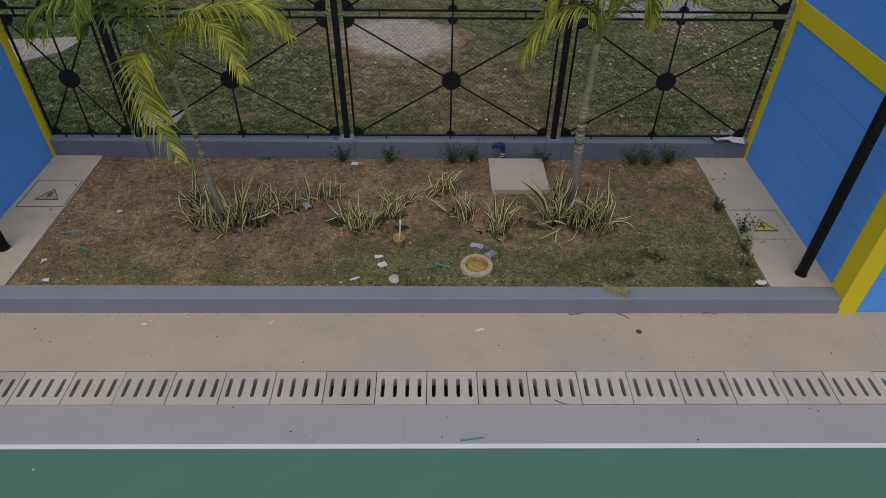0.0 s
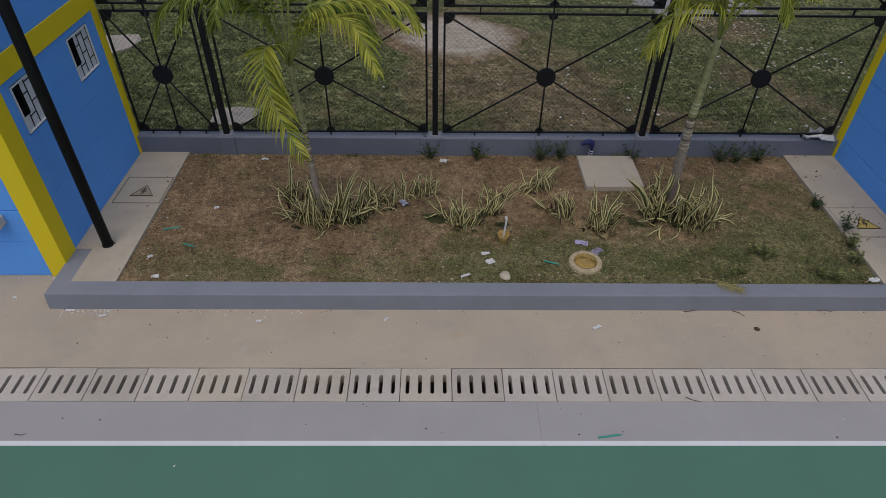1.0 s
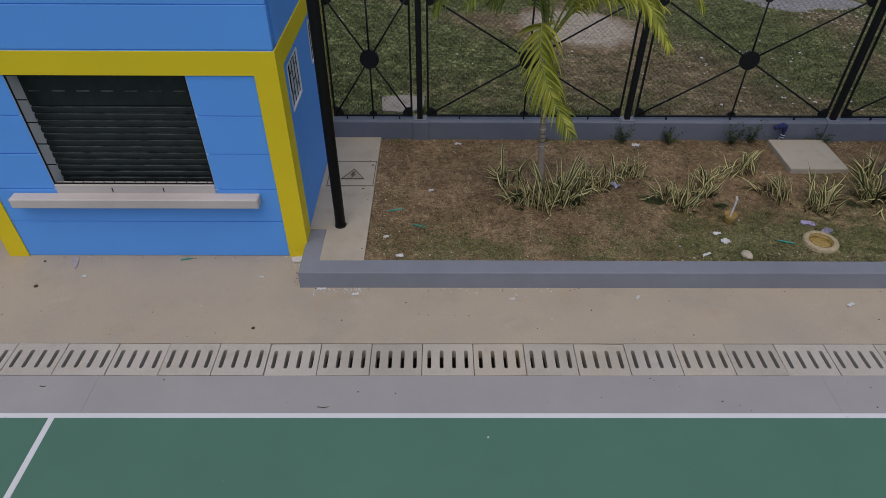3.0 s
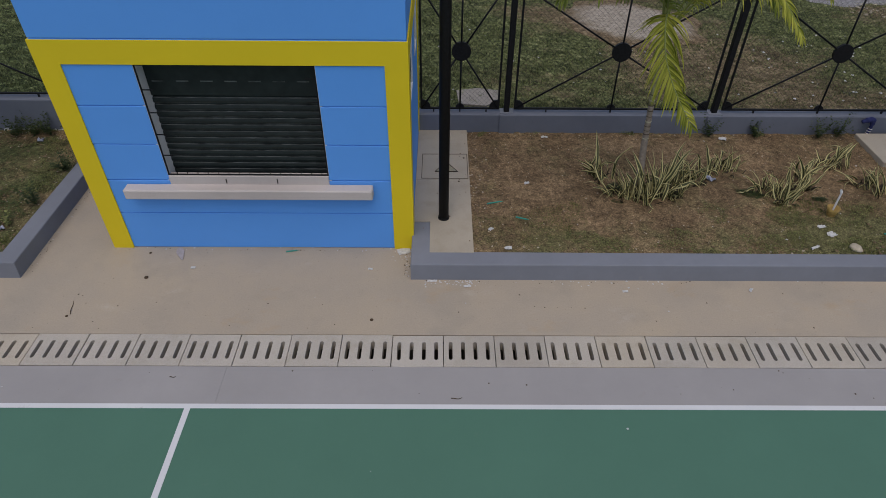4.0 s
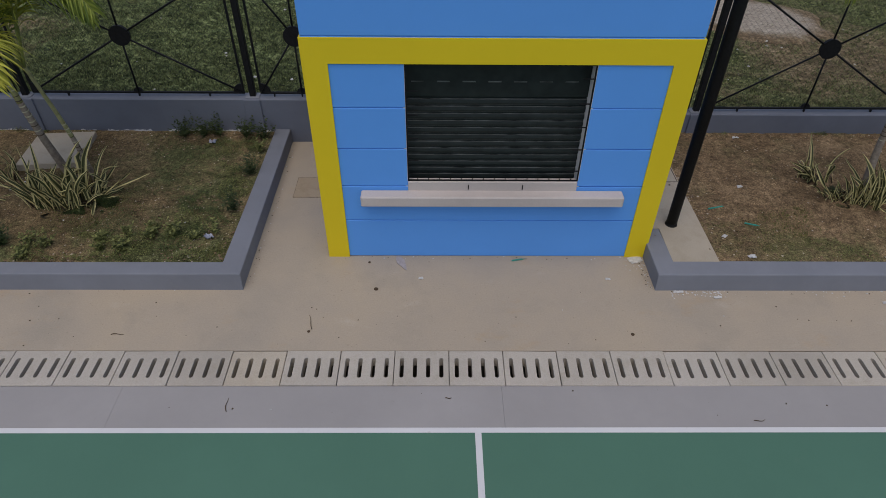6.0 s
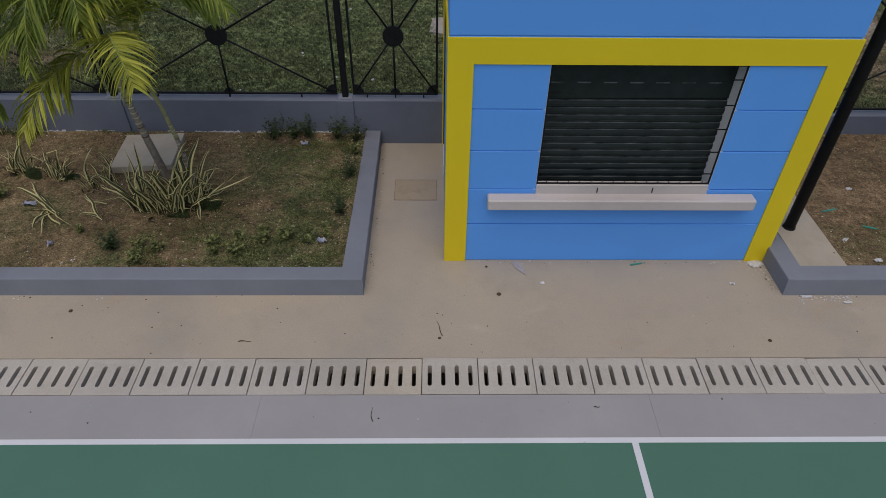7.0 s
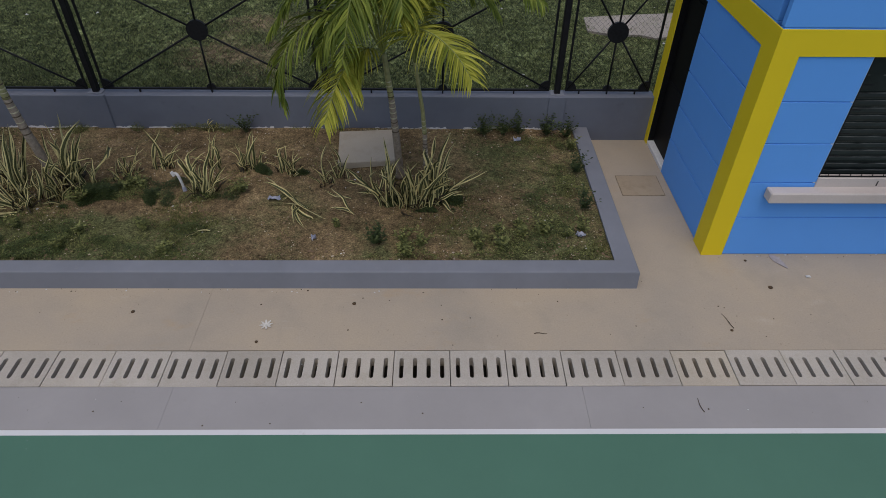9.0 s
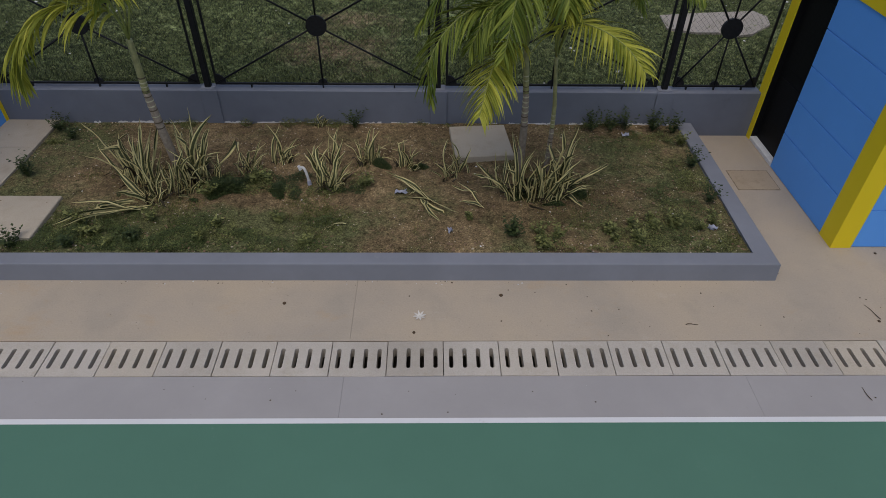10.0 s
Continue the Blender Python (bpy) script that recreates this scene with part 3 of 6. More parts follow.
def shutter(parent, x0, x1, y, z0, z1):
    """Roller shutter: lapped slats, above them a plain dark panel for slats lost in shade, with one row of slits."""
    pitch, top = 0.0755, 1.80
    body = part("shutter_curtain", box_bm(x0, x1, y + 0.020, y + 0.028, z0, z1), SHUTTER, parent, "dark roller shutter curtain")
    prof = [(0.006, 0.0), (-0.010, 0.10), (-0.013, 0.16), (-0.016, 0.42), (-0.010, 0.74), (-0.008, 0.80), (0.006, 0.86), (0.006, 1.0)]
    z = 0.97 - 3 * pitch
    while z < top:
        bm = bmesh.new()
        l = [bm.verts.new((x0, y + d, z + f * pitch)) for d, f in prof]
        r = [bm.verts.new((x1, y + d, z + f * pitch)) for d, f in prof]
        for j in range(len(prof) - 1):
            # paler lip faces: worn edges and the slats' highlights, both in the colour
            bm.faces.new((l[j], r[j], r[j + 1], l[j + 1])).material_index = 1 if j in (1, 5) else 0
        part("slat", bm, [SHUTTER, SLIT_GREY], body)
        z += pitch
    # added panel: the shade over the upper slats put into the shape
    part("shade_panel", box_bm(x0, x1, y - 0.012, y + 0.018, z + 0.012, z1, 0.003), SHUTTER, body, "plain dark panel in place of the shaded upper slats")
    x = x0 + 0.05
    while x < x1 - 0.12:
        part("slit", box_bm(x, x + 0.12, y - 0.016, y - 0.0125, 1.960, 1.972), SLIT_GREY, body, "thin grey slit edge")
        x += 0.235


def grille(parent, x0, x1, y, z0, z1):
    """Black rod frame in the plane of the wall face, with short pins at the sides and the foot."""
    g = part("window_grille", box_bm(x0, x1, y - 0.006, y + 0.006, z0, z0 + 0.012), BLACK_STEEL, parent, "thin black steel rod frame with pins")
    part("rod", box_bm(x0, x1, y - 0.006, y + 0.006, z1 - 0.012, z1), BLACK_STEEL, g)
    for x in (x0, x1 - 0.013):
        part("rod", box_bm(x, x + 0.013, y - 0.006, y + 0.006, z0, z1), BLACK_STEEL, g)
    for k in range(5):
        z = 1.101 + 0.2425 * k
        part("pin", box_bm(x1 - 0.11, x1, y + 0.004, y + 0.013, z - 0.0045, z + 0.0045), BLACK_STEEL, g)
        if k < 4:
            part("pin", box_bm(x0, x0 + 0.11, y + 0.004, y + 0.013, z + 0.116, z + 0.125), BLACK_STEEL, g)
    x = x0 + 0.097
    while x < x1 - 0.05:
        part("pin", cyl_bm((x, y, z0), (x, y, z0 + 0.03), 0.0045, 0.0045, 6), BLACK_STEEL, g)
        x += 0.1085


PANE_GREY = plain("frosted_grey_pane", (0.56, 0.57, 0.60), 0.3)


def barred_window(parent, x, out, y0, y1, z0, z1):
    """Small wall window, its frame at the plane x, facing out."""
    def bx(d0, d1, a, b, c, d):
        lo, hi = sorted((x + out * d0, x + out * d1))
        return box_bm(lo, hi, a, b, c, d, 0.002)
    w = part("window", bx(-0.12, -0.10, y0, y1, z0, z1), DARK_VOID, parent, "small barred window, its near-black back standing for shade")
    t = 0.013
    for a, b, c, d in ((y0 - t, y1 + t, z0 - t, z0), (y0 - t, y1 + t, z1, z1 + t), (y0 - t, y0, z0, z1), (y1, y1 + t, z0, z1)):
        part("window_frame", bx(-0.10, 0.006, a, b, c, d), WHITE_TRIM, w, "white window frame")
    # panes leave the upper left bare: the back's colour is the reveal shadow
    ym = y0 + (y1 - y0) * 0.34
    part("pane", bx(-0.022, -0.019, ym, y1, z0, z1), PANE_GREY, w, "frosted grey pane")
    part("pane", bx(-0.022, -0.019, y0, ym, z0, z0 + (z1 - z0) * 0.3), PANE_GREY, w, "frosted grey pane")
    n = 4
    for i in range(n + 1):
        y = y0 + (y1 - y0) * i / n
        part("bar", bx(-0.018, -0.012, y - 0.0065, y + 0.0065, z0, z1), BLACK_STEEL, w)
    for i in range(n):
        ya, yb = y0 + (y1 - y0) * i / n, y0 + (y1 - y0) * (i + 1) / n
        for f in ((0.25, 0.72) if i % 2 else (0.48, 0.92)):
            z = z0 + (z1 - z0) * f
            part("bar", bx(-0.017, -0.013, ya, yb, z - 0.0065, z + 0.0065), BLACK_STEEL, w)


COURSES = [0.0, 0.497, 0.928, 1.36, 1.79, BAND0, BAND1 + 0.009, 2.86, ROOF]


def kiosk(x0, x1, y0, y1, window=None, door=None, side_windows=(), label=""):
    k = tagged(empty("kiosk", ((x0 + x1) / 2, (y0 + y1) / 2, 0)), label, "kiosk")
    fx, sy, bw = 0.21, 0.235, 0.13       # yellow corner widths: front, side front, side back
    T = 0.15
    wall_run(k, "x", y0, -1, x0, x1, [window] if window else [], COURSES, BLUE, thick=0.06 if window else T)
    wall_run(k, "x", y1, 1, x0, x1, [], COURSES, BLUE)
    wall_run(k, "y", x0, -1, y0 + T, y1 - T, [door] if door else [], COURSES, BLUE, joint=0.005 if door else 0.002)
    wall_run(k, "y", x1, 1, y0 + T, y1 - T, list(side_windows), COURSES, BLUE, joint=0.0012)
    # yellow frame, a little proud of the blue
    e = 0.014
    part("corner_band", box_bm(x0 - e, x0 + fx, y0 - e, y0 - 0.001, 0, BAND1, 0.0), YELLOW, k, "yellow painted corner band")
    part("corner_band", box_bm(x1 - fx, x1 + e, y0 - e, y0 - 0.001, 0, BAND1, 0.0), YELLOW, k, "yellow painted corner band")
    part("top_band", box_bm(x0 + fx, x1 - fx, y0 - e, y0 - 0.001, BAND0, BAND1, 0.0), YELLOW, k, "yellow painted band over the counter")
    for xs, hole in ((x0, door), (x1, None)):
        bw = 0.175 if hole else 0.13
        lo, hi = (xs - e, xs - 0.001) if xs == x0 else (xs + 0.001, xs + e)
        part("corner_band", box_bm(lo, hi, y0, y0 + sy, 0, BAND1, 0.0), YELLOW, k, "yellow painted corner band")
        part("corner_band", box_bm(lo, hi, y1 - bw, y1, 0, BAND1, 0.0), YELLOW, k, "yellow painted corner band")
        part("top_band", box_bm(lo, hi, y0 + sy, y1 - bw, BAND0, BAND1, 0.0), YELLOW, k, "yellow painted side band")
    part("roof", box_bm(x0, x1, y0, y1, ROOF, ROOF + 0.12, 0.01), SLAB_CONCRETE, k, "flat concrete roof slab")
    if window:
        wx0, wx1, wz0, wz1 = window
        part("reveal", box_bm(wx0 - 0.02, wx0 + 0.003, y0 + 0.004, y0 + 0.24, 0.70, wz1 + 0.05), REVEAL, k, "pale bare window reveal")
        part("reveal", box_bm(wx1 - 0.003, wx1 + 0.02, y0 + 0.004, y0 + 0.24, 0.70, wz1 + 0.05), REVEAL, k, "pale bare window reveal")
        shutter(k, wx0 + 0.004, wx1 - 0.004, y0 + 0.19, 0.70, wz1 + 0.06)
        grille(k, wx0 + 0.004, wx1 - 0.004, y0 + 0.010, wz0 + 0.004, wz1)
        part("window_sill", box_bm(wx0 + 0.005, wx1 - 0.005, y0 - 0.012, y0 + 0.064, 0.86, wz0 + 0.002, 0.006), SHELF_WHITE, k, "pale concrete window sill")
        part("counter_shelf", box_bm(-7.25, -4.632, y0 - 0.135, y0 - 0.001, 0.765, 0.885, 0.012), SHELF_WHITE, k, "pale concrete counter shelf")
        for x in (-6.18, -5.64):
            part("drip_mark", box_bm(x - 0.005, x + 0.005, y0 - 0.016, y0 - 0.010, 0.90, 0.955), BLACK_STEEL, k, "short dark rod end")
    if door:
        dy0, dy1, dz0, dz1 = door
        d = part("door", box_bm(x0 + 0.08, x0 + 0.12, dy0, dy1, 0.05, dz1, 0.003), DOOR_BLACK, k, "black steel door leaf")
        part("door_panel", box_bm(x0 + 0.07, x0 + 0.08, dy0 + 0.08, dy1 - 0.08, 0.2, 0.95, 0.003), DOOR_BLACK, d)
        part("door_panel", box_bm(x0 + 0.07, x0 + 0.08, dy0 + 0.08, dy1 - 0.08, 1.1, dz1 - 0.12, 0.003), DOOR_BLACK, d)
        part("threshold", box_bm(x0 - 0.004, x0 + 0.14, dy0, dy1, 0.0, 0.05, 0.004), WHITE_TRIM, k, "white door threshold")
        part("door_reveal", box_bm(x0 + 0.002, x0 + 0.15, dy1 - 0.004, dy1 + 0.002, 0.05, dz1), DOOR_BLACK, k)
        part("door_reveal", box_bm(x0 + 0.002, x0 + 0.15, dy0 - 0.002, dy0 + 0.004, 0.05, dz1), DOOR_BLACK, k)
    for y, z0, z1 in [(w[0], w[2], w[3]) for w in side_windows]:
        w = [w for w in side_windows if w[0] == y][0]
        barred_window(k, x1, 1, w[0] + 0.028, w[1] - 0.028, z0 + 0.028, z1 - 0.028)
    part("inner_dark", box_bm(x0 + 0.2, x1 - 0.2, y0 + 0.2, y1 - 0.2, 0.0, 0.02), DARK_VOID, k, "kiosk floor, near black for the unlit inside")
    return k


kiosk(KA_X0, KA_X1, KA_Y0, KA_Y1, (-6.785, -5.09, 0.985, BAND0 - 0.004), (6.94, 7.63, 0.0, 2.12),
      ((5.73, 6.26, 1.605, 2.14), (6.945, 7.475, 1.605, 2.135)), "blue and yellow painted block kiosk with closed dark shutter")
kiosk(KB_X0, 9.2, KB_Y0, KA_Y1, None, None, (), "blue and yellow painted block kiosk beside the bed")
kiosk(-21.0, KC_X1, KA_Y0, KA_Y1, None, None, (), "blue and yellow painted block kiosk beside the bed")


def steel_pole(x, y):
    p = tagged(empty("steel_pole", (x, y, KERB_Z)), "tall black painted steel pole set in concrete", "pole", "poles beside the kiosks")
    part("shaft", cyl_bm((x, y, KERB_Z), (x, y, 6.2), 0.058, 0.058, 20), BLACK_STEEL, p, smooth=True)
    part("base_collar", cyl_bm((x, y, KERB_Z), (x, y, KERB_Z + 0.03), 0.068, 0.062, 20), BLACK_STEEL, p)


steel_pole(-3.876, 5.66)
steel_pole(5.385, 5.24)


def hazard_hatch(x0, x1, y0, y1, z, mark, flip, joint):
    """Inspection hatch with a cast-in triangle."""
    h = tagged(empty("hatch_cover", ((x0 + x1) / 2, (y0 + y1) / 2, z)), "square concrete hatch with a triangular electric hazard mark", "hatch", "hazard hatches")
    t = 0.008
    for a, b, c, d in ((x0, x1, y0, y0 + t), (x0, x1, y1 - t, y1), (x0, x0 + t, y0 + t, y1 - t), (x1 - t, x1, y0 + t, y1 - t)):
        part("edge_joint", box_bm(a, b, c, d, z - 0.01, z + 0.004), joint, h, "open joint")
    cx, cy = (x0 + x1) / 2 + flip * 0.02, (y0 + y1) / 2 - 0.03
    tri = [(cx - 0.15, cy - 0.11), (cx + 0.15, cy - 0.11), (cx, cy + 0.13)]
    cen = (sum(p[0] for p in tri) / 3, sum(p[1] for p in tri) / 3)
    part("sign_plate", prism_bm(tri, z, z + 0.006), mark, h, "faded yellow triangle plate")
    for i in range(3):
        p, q = tri[i], tri[(i + 1) % 3]
        pi = tuple(c + (m - c) * 0.09 for c, m in zip(p, cen))
        qi = tuple(c + (m - c) * 0.09 for c, m in zip(q, cen))
        part("sign_border", prism_bm([p, q, qi, pi], z, z + 0.011), RING_DARK, h, "dark triangle border")
    bolt = [(-0.012, 0.075), (0.022, 0.075), (0.004, 0.022), (0.034, 0.022), (-0.022, -0.075), (-0.006, -0.010), (-0.036, -0.010)]
    part("bolt_mark", prism_bm([(cx + a, cy - 0.02 + b) for a, b in bolt], z, z + 0.012), RING_DARK, h, "dark lightning bolt mark")
    return h


MARK_PALE = plain("faded_hazard_paint", (0.27, 0.245, 0.17), 0.8)
MARK_YELLOW = plain("yellow_hazard_paint", (0.40, 0.29, 0.07), 0.7)
hazard_hatch(-4.16, -3.56, 6.48, 7.07, KERB_Z + 0.001, MARK_PALE, 1, RING_DARK)
hazard_hatch(4.99, 5.60, 5.86, 6.45, KERB_Z + 0.001, MARK_YELLOW, 0, PAVING)
HATCH_DIRT = plain("dirt_filled_joint", (0.235, 0.18, 0.12), 0.9, 0.0, 0.4)
floor_hatch = tagged(part("floor_hatch", box_bm(-8.25, -7.74, 6.42, 6.84, 0.0, 0.004), concrete("worn_hatch_concrete", (0.325, 0.255, 0.175), 0.8, stain=(0.22, 0.155, 0.09))), "worn concrete floor hatch beside the kiosk door", "hatch")
for a, b, c, d in ((-8.255, -7.735, 6.415, 6.424), (-8.255, -7.735, 6.836, 6.845), (-8.255, -8.246, 6.424, 6.836), (-7.744, -7.735, 6.424, 6.836)):
    part("edge_joint", box_bm(a, b, c, d, -0.01, 0.005), HATCH_DIRT, floor_hatch, "dirty joint")


def cover_slab(x0, x1, y0, y1, z, turn, label):
    cx, cy = (x0 + x1) / 2, (y0 + y1) / 2
    w, d = (x1 - x0) / 2, (y1 - y0) / 2
    ob = tagged(part("manhole_slab", box_bm(-w, w, -d, d, -0.10, 0.0, 0.008), SLAB_CONCRETE), label, "manhole cover", "manhole slabs")
    ob.matrix_world = pose(cx, cy, z, 0, 0, turn)
    return ob


cover_slab(1.95, 2.725, 6.85, 7.62, 0.24, 0, "square pale concrete manhole slab in the bed")
cover_slab(-11.73, -11.0, 6.78, 7.54, 0.24, 5, "square pale concrete manhole slab beside two palms")
cover_slab(-16.9, -16.12, 5.22, 5.96, 0.215, 0, "square pale concrete manhole slab near the kerb")


# ---------------------------------------------------------------- fence
def fence_post(fence, x, z0):
    p = part("post", box_bm(x - 0.038, x + 0.038, FENCE_Y - 0.038, FENCE_Y + 0.038, z0, 3.98, 0.006), BLACK_STEEL, fence, "black square steel post")
    part("cap", box_bm(x - 0.045, x + 0.045, FENCE_Y - 0.045, FENCE_Y + 0.045, 3.98, 4.0, 0.004), BLACK_STEEL, p)
    part("base_plate", box_bm(x - 0.09, x + 0.09, FENCE_Y - 0.075, FENCE_Y + 0.075, z0, z0 + 0.012, 0.003), GREY_PAINT, p, "painted base plate")


def clip_line(cx, cz, dx, dz, x0, x1, z0, z1):
    """Ends of a line through (cx, cz) inside a rectangle, or nothing."""
    lo, hi = -1e9, 1e9
    for c, d, a, b in ((cx, dx, x0, x1), (cz, dz, z0, z1)):
        s, t = sorted(((a - c) / d, (b - c) / d))
        lo, hi = max(lo, s), min(hi, t)
    return ((cx + lo * dx, cz + lo * dz), (cx + hi * dx, cz + hi * dz)) if hi - lo > 0.02 else None


def wire_bm(bm, a, b, y, r):
    """A thin three-sided wire in the x-z plane."""
    dx, dz = b[0] - a[0], b[1] - a[1]
    l = math.hypot(dx, dz)
    nx, nz = -dz / l * r, dx / l * r
    ends = []
    for x, z in (a, b):
        ends.append([bm.verts.new((x + nx, y - r * 0.5, z + nz)), bm.verts.new((x - nx, y - r * 0.5, z - nz)), bm.verts.new((x, y + r, z))])
    for i in range(3):
        j = (i + 1) % 3
        bm.faces.new((ends[0][i], ends[0][j], ends[1][j], ends[1][i]))


def fence_panel(fence, x0, x1, z0, z1, low):
    y, t, d = FENCE_Y, 0.027, 0.013
    bm = bmesh.new()
    step = 0.068
    w, h = x1 - x0, z1 - z0
    k = int((w + h) / step) + 2
    for i in range(k):
        for s in (1, -1):
            cxx = x0 + (i * step - (h if s > 0 else 0))
            seg = clip_line(cxx + 1e-4, z0 + 1e-4, 1.0, s * 1.0 if s > 0 else -1.0, x0, x1, z0, z1) if s > 0 else clip_line(x0 + i * step + 1e-4, z0 + 1e-4, -1.0, 1.0, x0, x1, z0, z1)
            if seg:
                wire_bm(bm, seg[0], seg[1], y + (0.004 if s > 0 else 0.007), 0.0011)
    f = part("mesh_panel", bm, MESH_STEEL, fence, "fine diamond wire mesh panel")
    for a, b, c, e in ((x0, x1, z0, z0 + t), (x0, x1, z1 - t, z1), (x0, x0 + t, z0 + t, z1 - t), (x1 - t, x1, z0 + t, z1 - t)):
        part("rim_bar", box_bm(a, b, y - d, y + d, c, e, 0.003), BLACK_STEEL, f)
    cx, cz = (x0 + x1) / 2, (z0 + z1) / 2
    ends = [(x0 + t, z0 + t), (x1 - t, z0 + t), (x0 + t, z1 - t), (x1 - t, z1 - t), (cx, z0 + t), (cx, z1 - t)]
    for ex, ez in ends:
        part("spoke", cyl_bm((cx, y - 0.008, cz), (ex, y - 0.008, ez), 0.0125, 0.0125, 8), BLACK_STEEL, f, smooth=True)
    part("hub", disc_bm((cx, cz), 0.128, y - 0.026, y + 0.012, n=28), BLACK_STEEL, f, "round black steel hub plate")
    g = 0.115
    for (ex, ez), a in zip(ends[:4], (0, 90, 270, 180)):
        part("gusset", disc_bm((ex, ez), g, y - 0.012, y + 0.010, a, a + 90, 8), BLACK_STEEL, f)
    part("gusset", disc_bm((cx, z0 + t), 0.06, y - 0.012, y + 0.010, 0, 180, 10), BLACK_STEEL, f)
    part("gusset", disc_bm((cx, z1 - t), 0.06, y - 0.012, y + 0.010, 180, 360, 10), BLACK_STEEL, f)
    n = 3
    for i in range(n):
        x = x0 + (x1 - x0) * (i + 0.5) / n
        part("bracket", box_bm(x - 0.008, x + 0.008, y - 0.02, y + 0.008, low, z0 + 0.004), BLACK_STEEL, f)
    return f


FR = [KA_X1 + 0.03, -2.99, -0.055, 2.88, KB_X0 - 0.08]
FL = [KC_X1 + 0.03, -14.90, -11.91, -8.925, KA_X0 - 0.075]
for xs, wall_top, mid in ((FR, 0.445, 2.168), (FL, 0.635, 2.23)):
    fence = tagged(empty("fence", ((xs[0] + xs[-1]) / 2, FENCE_Y, wall_top)), "black steel fence with radiating bars and fine wire mesh", "fence", "fences between kiosks")
    for x in xs[1:-1]:
        fence_post(fence, x, wall_top)
    for i, (a, b) in enumerate(zip(xs, xs[1:])):
        p0 = a + (0.102 if i > 0 else 0.0)
        p1 = b - (0.102 if i < len(xs) - 2 else 0.0)
        fence_panel(fence, p0, p1, wall_top + 0.035, mid, wall_top - 0.002)
        fence_panel(fence, p0, p1, mid + 0.066, 3.9, mid - 0.004)


# ---------------------------------------------------------------- palms
def smooth_path(pts, n):
    """n + 1 places along a smooth curve through pts."""
    pts = [Vector(p) for p in pts]
    ext = [pts[0] * 2 - pts[1], *pts, pts[-1] * 2 - pts[-2]]
    got = []
    for k in range(n + 1):
        u = (len(pts) - 1) * k / n
        i = min(int(u), len(pts) - 2)
        t = u - i
        a, b, c, e = ext[i:i + 4]
        got.append(0.5 * (2 * b + (c - a) * t + (2 * a - 5 * b + 4 * c - e) * t * t + (3 * b - a - 3 * c + e) * t ** 3))
    return got


def arch(head, az, out, up, drop):
    """Four places of an arching leaf that leaves the head towards az degrees from +x."""
    way = Vector((math.cos(radians(az)), math.sin(radians(az)), 0))
    head = Vector(head)
    p = [head, head + way * out * 0.25 + Vector((0, 0, up * 0.75)), head + way * out * 0.72 + Vector((0, 0, up * 0.85)), head + way * out + Vector((0, 0, -drop))]
    return p


def frond(parent, places, mat, leaf=0.3, seed=0, n=54, bare=0.17, sag=0.9, wide=0.0150):
    """A feather leaf along a path of places, its leaflets in two ranks."""
    r = random.Random(seed)
    path = smooth_path(places, 60)
    stalk = tube_bm(path[::3], [0.011 * (1 - 0.8 * i / 20) + 0.0015 for i in range(21)], 6)
    run = (path[-1] - path[0])
    across = Vector((-run.y, run.x, 0)).normalized()
    bm = bmesh.new()
    for k in range(n):
        s = bare + (1 - bare) * (k + 0.5) / n
        i = min(58, int(s * 60))
        c = path[i].lerp(path[i + 1], s * 60 - i)
        tang = (path[min(60, i + 2)] - path[max(0, i - 1)]).normalized()
        side0 = (across - tang * across.dot(tang)).normalized()
        face = side0.cross(tang)
        q = (s - bare) / (1 - bare)
        length = leaf * (0.55 + 0.65 * math.sin(math.pi * min(1, 0.15 + q * 0.75))) * (1 - 0.45 * q * q)
        for sg in (-1, 1):
            if r.random() < 0.04:
                continue
            lean = 0.62 + 0.9 * q + r.uniform(-0.16, 0.16)
            d = (side0 * sg + tang * lean + face * r.uniform(-0.15, 0.3) + Vector((0, 0, r.uniform(-0.15, 0.15)))).normalized()
            w = wide * r.uniform(0.75, 1.15)
            ll = length * r.uniform(0.75, 1.2)
            mysag = sag * r.uniform(0.5, 1.5)
            broad = tang + face * (0.35 * sg + r.uniform(-0.4, 0.4)) + side0 * r.uniform(-0.3, 0.3)
            prev = None
            pos = c.copy()
            seg = 7
            for j in range(seg + 1):
                f = j / seg
                half = w * (0.55 + 1.2 * f - 1.72 * f * f) if f < 1 else 0.0008
                wid = broad - d * broad.dot(d)
                wid = (wid.normalized() if wid.length > 0.12 else side0) * half
                nrm = wid.cross(d).normalized() * half * 0.4
                row = [bm.verts.new(pos - wid + nrm), bm.verts.new(pos), bm.verts.new(pos + wid + nrm)]
                if prev:
                    bm.faces.new((prev[0], prev[1], row[1], row[0]))
                    bm.faces.new((prev[1], prev[2], row[2], row[1]))
                prev = row
                pos = pos + d * (ll / seg)
                d = (d + Vector((0, 0, -mysag / seg * (0.3 + 1.6 * f)))).normalized()
    ob = part("frond", bm, mat, parent)
    part("stalk", stalk, STALK_GREEN, ob, "", True)
    return ob


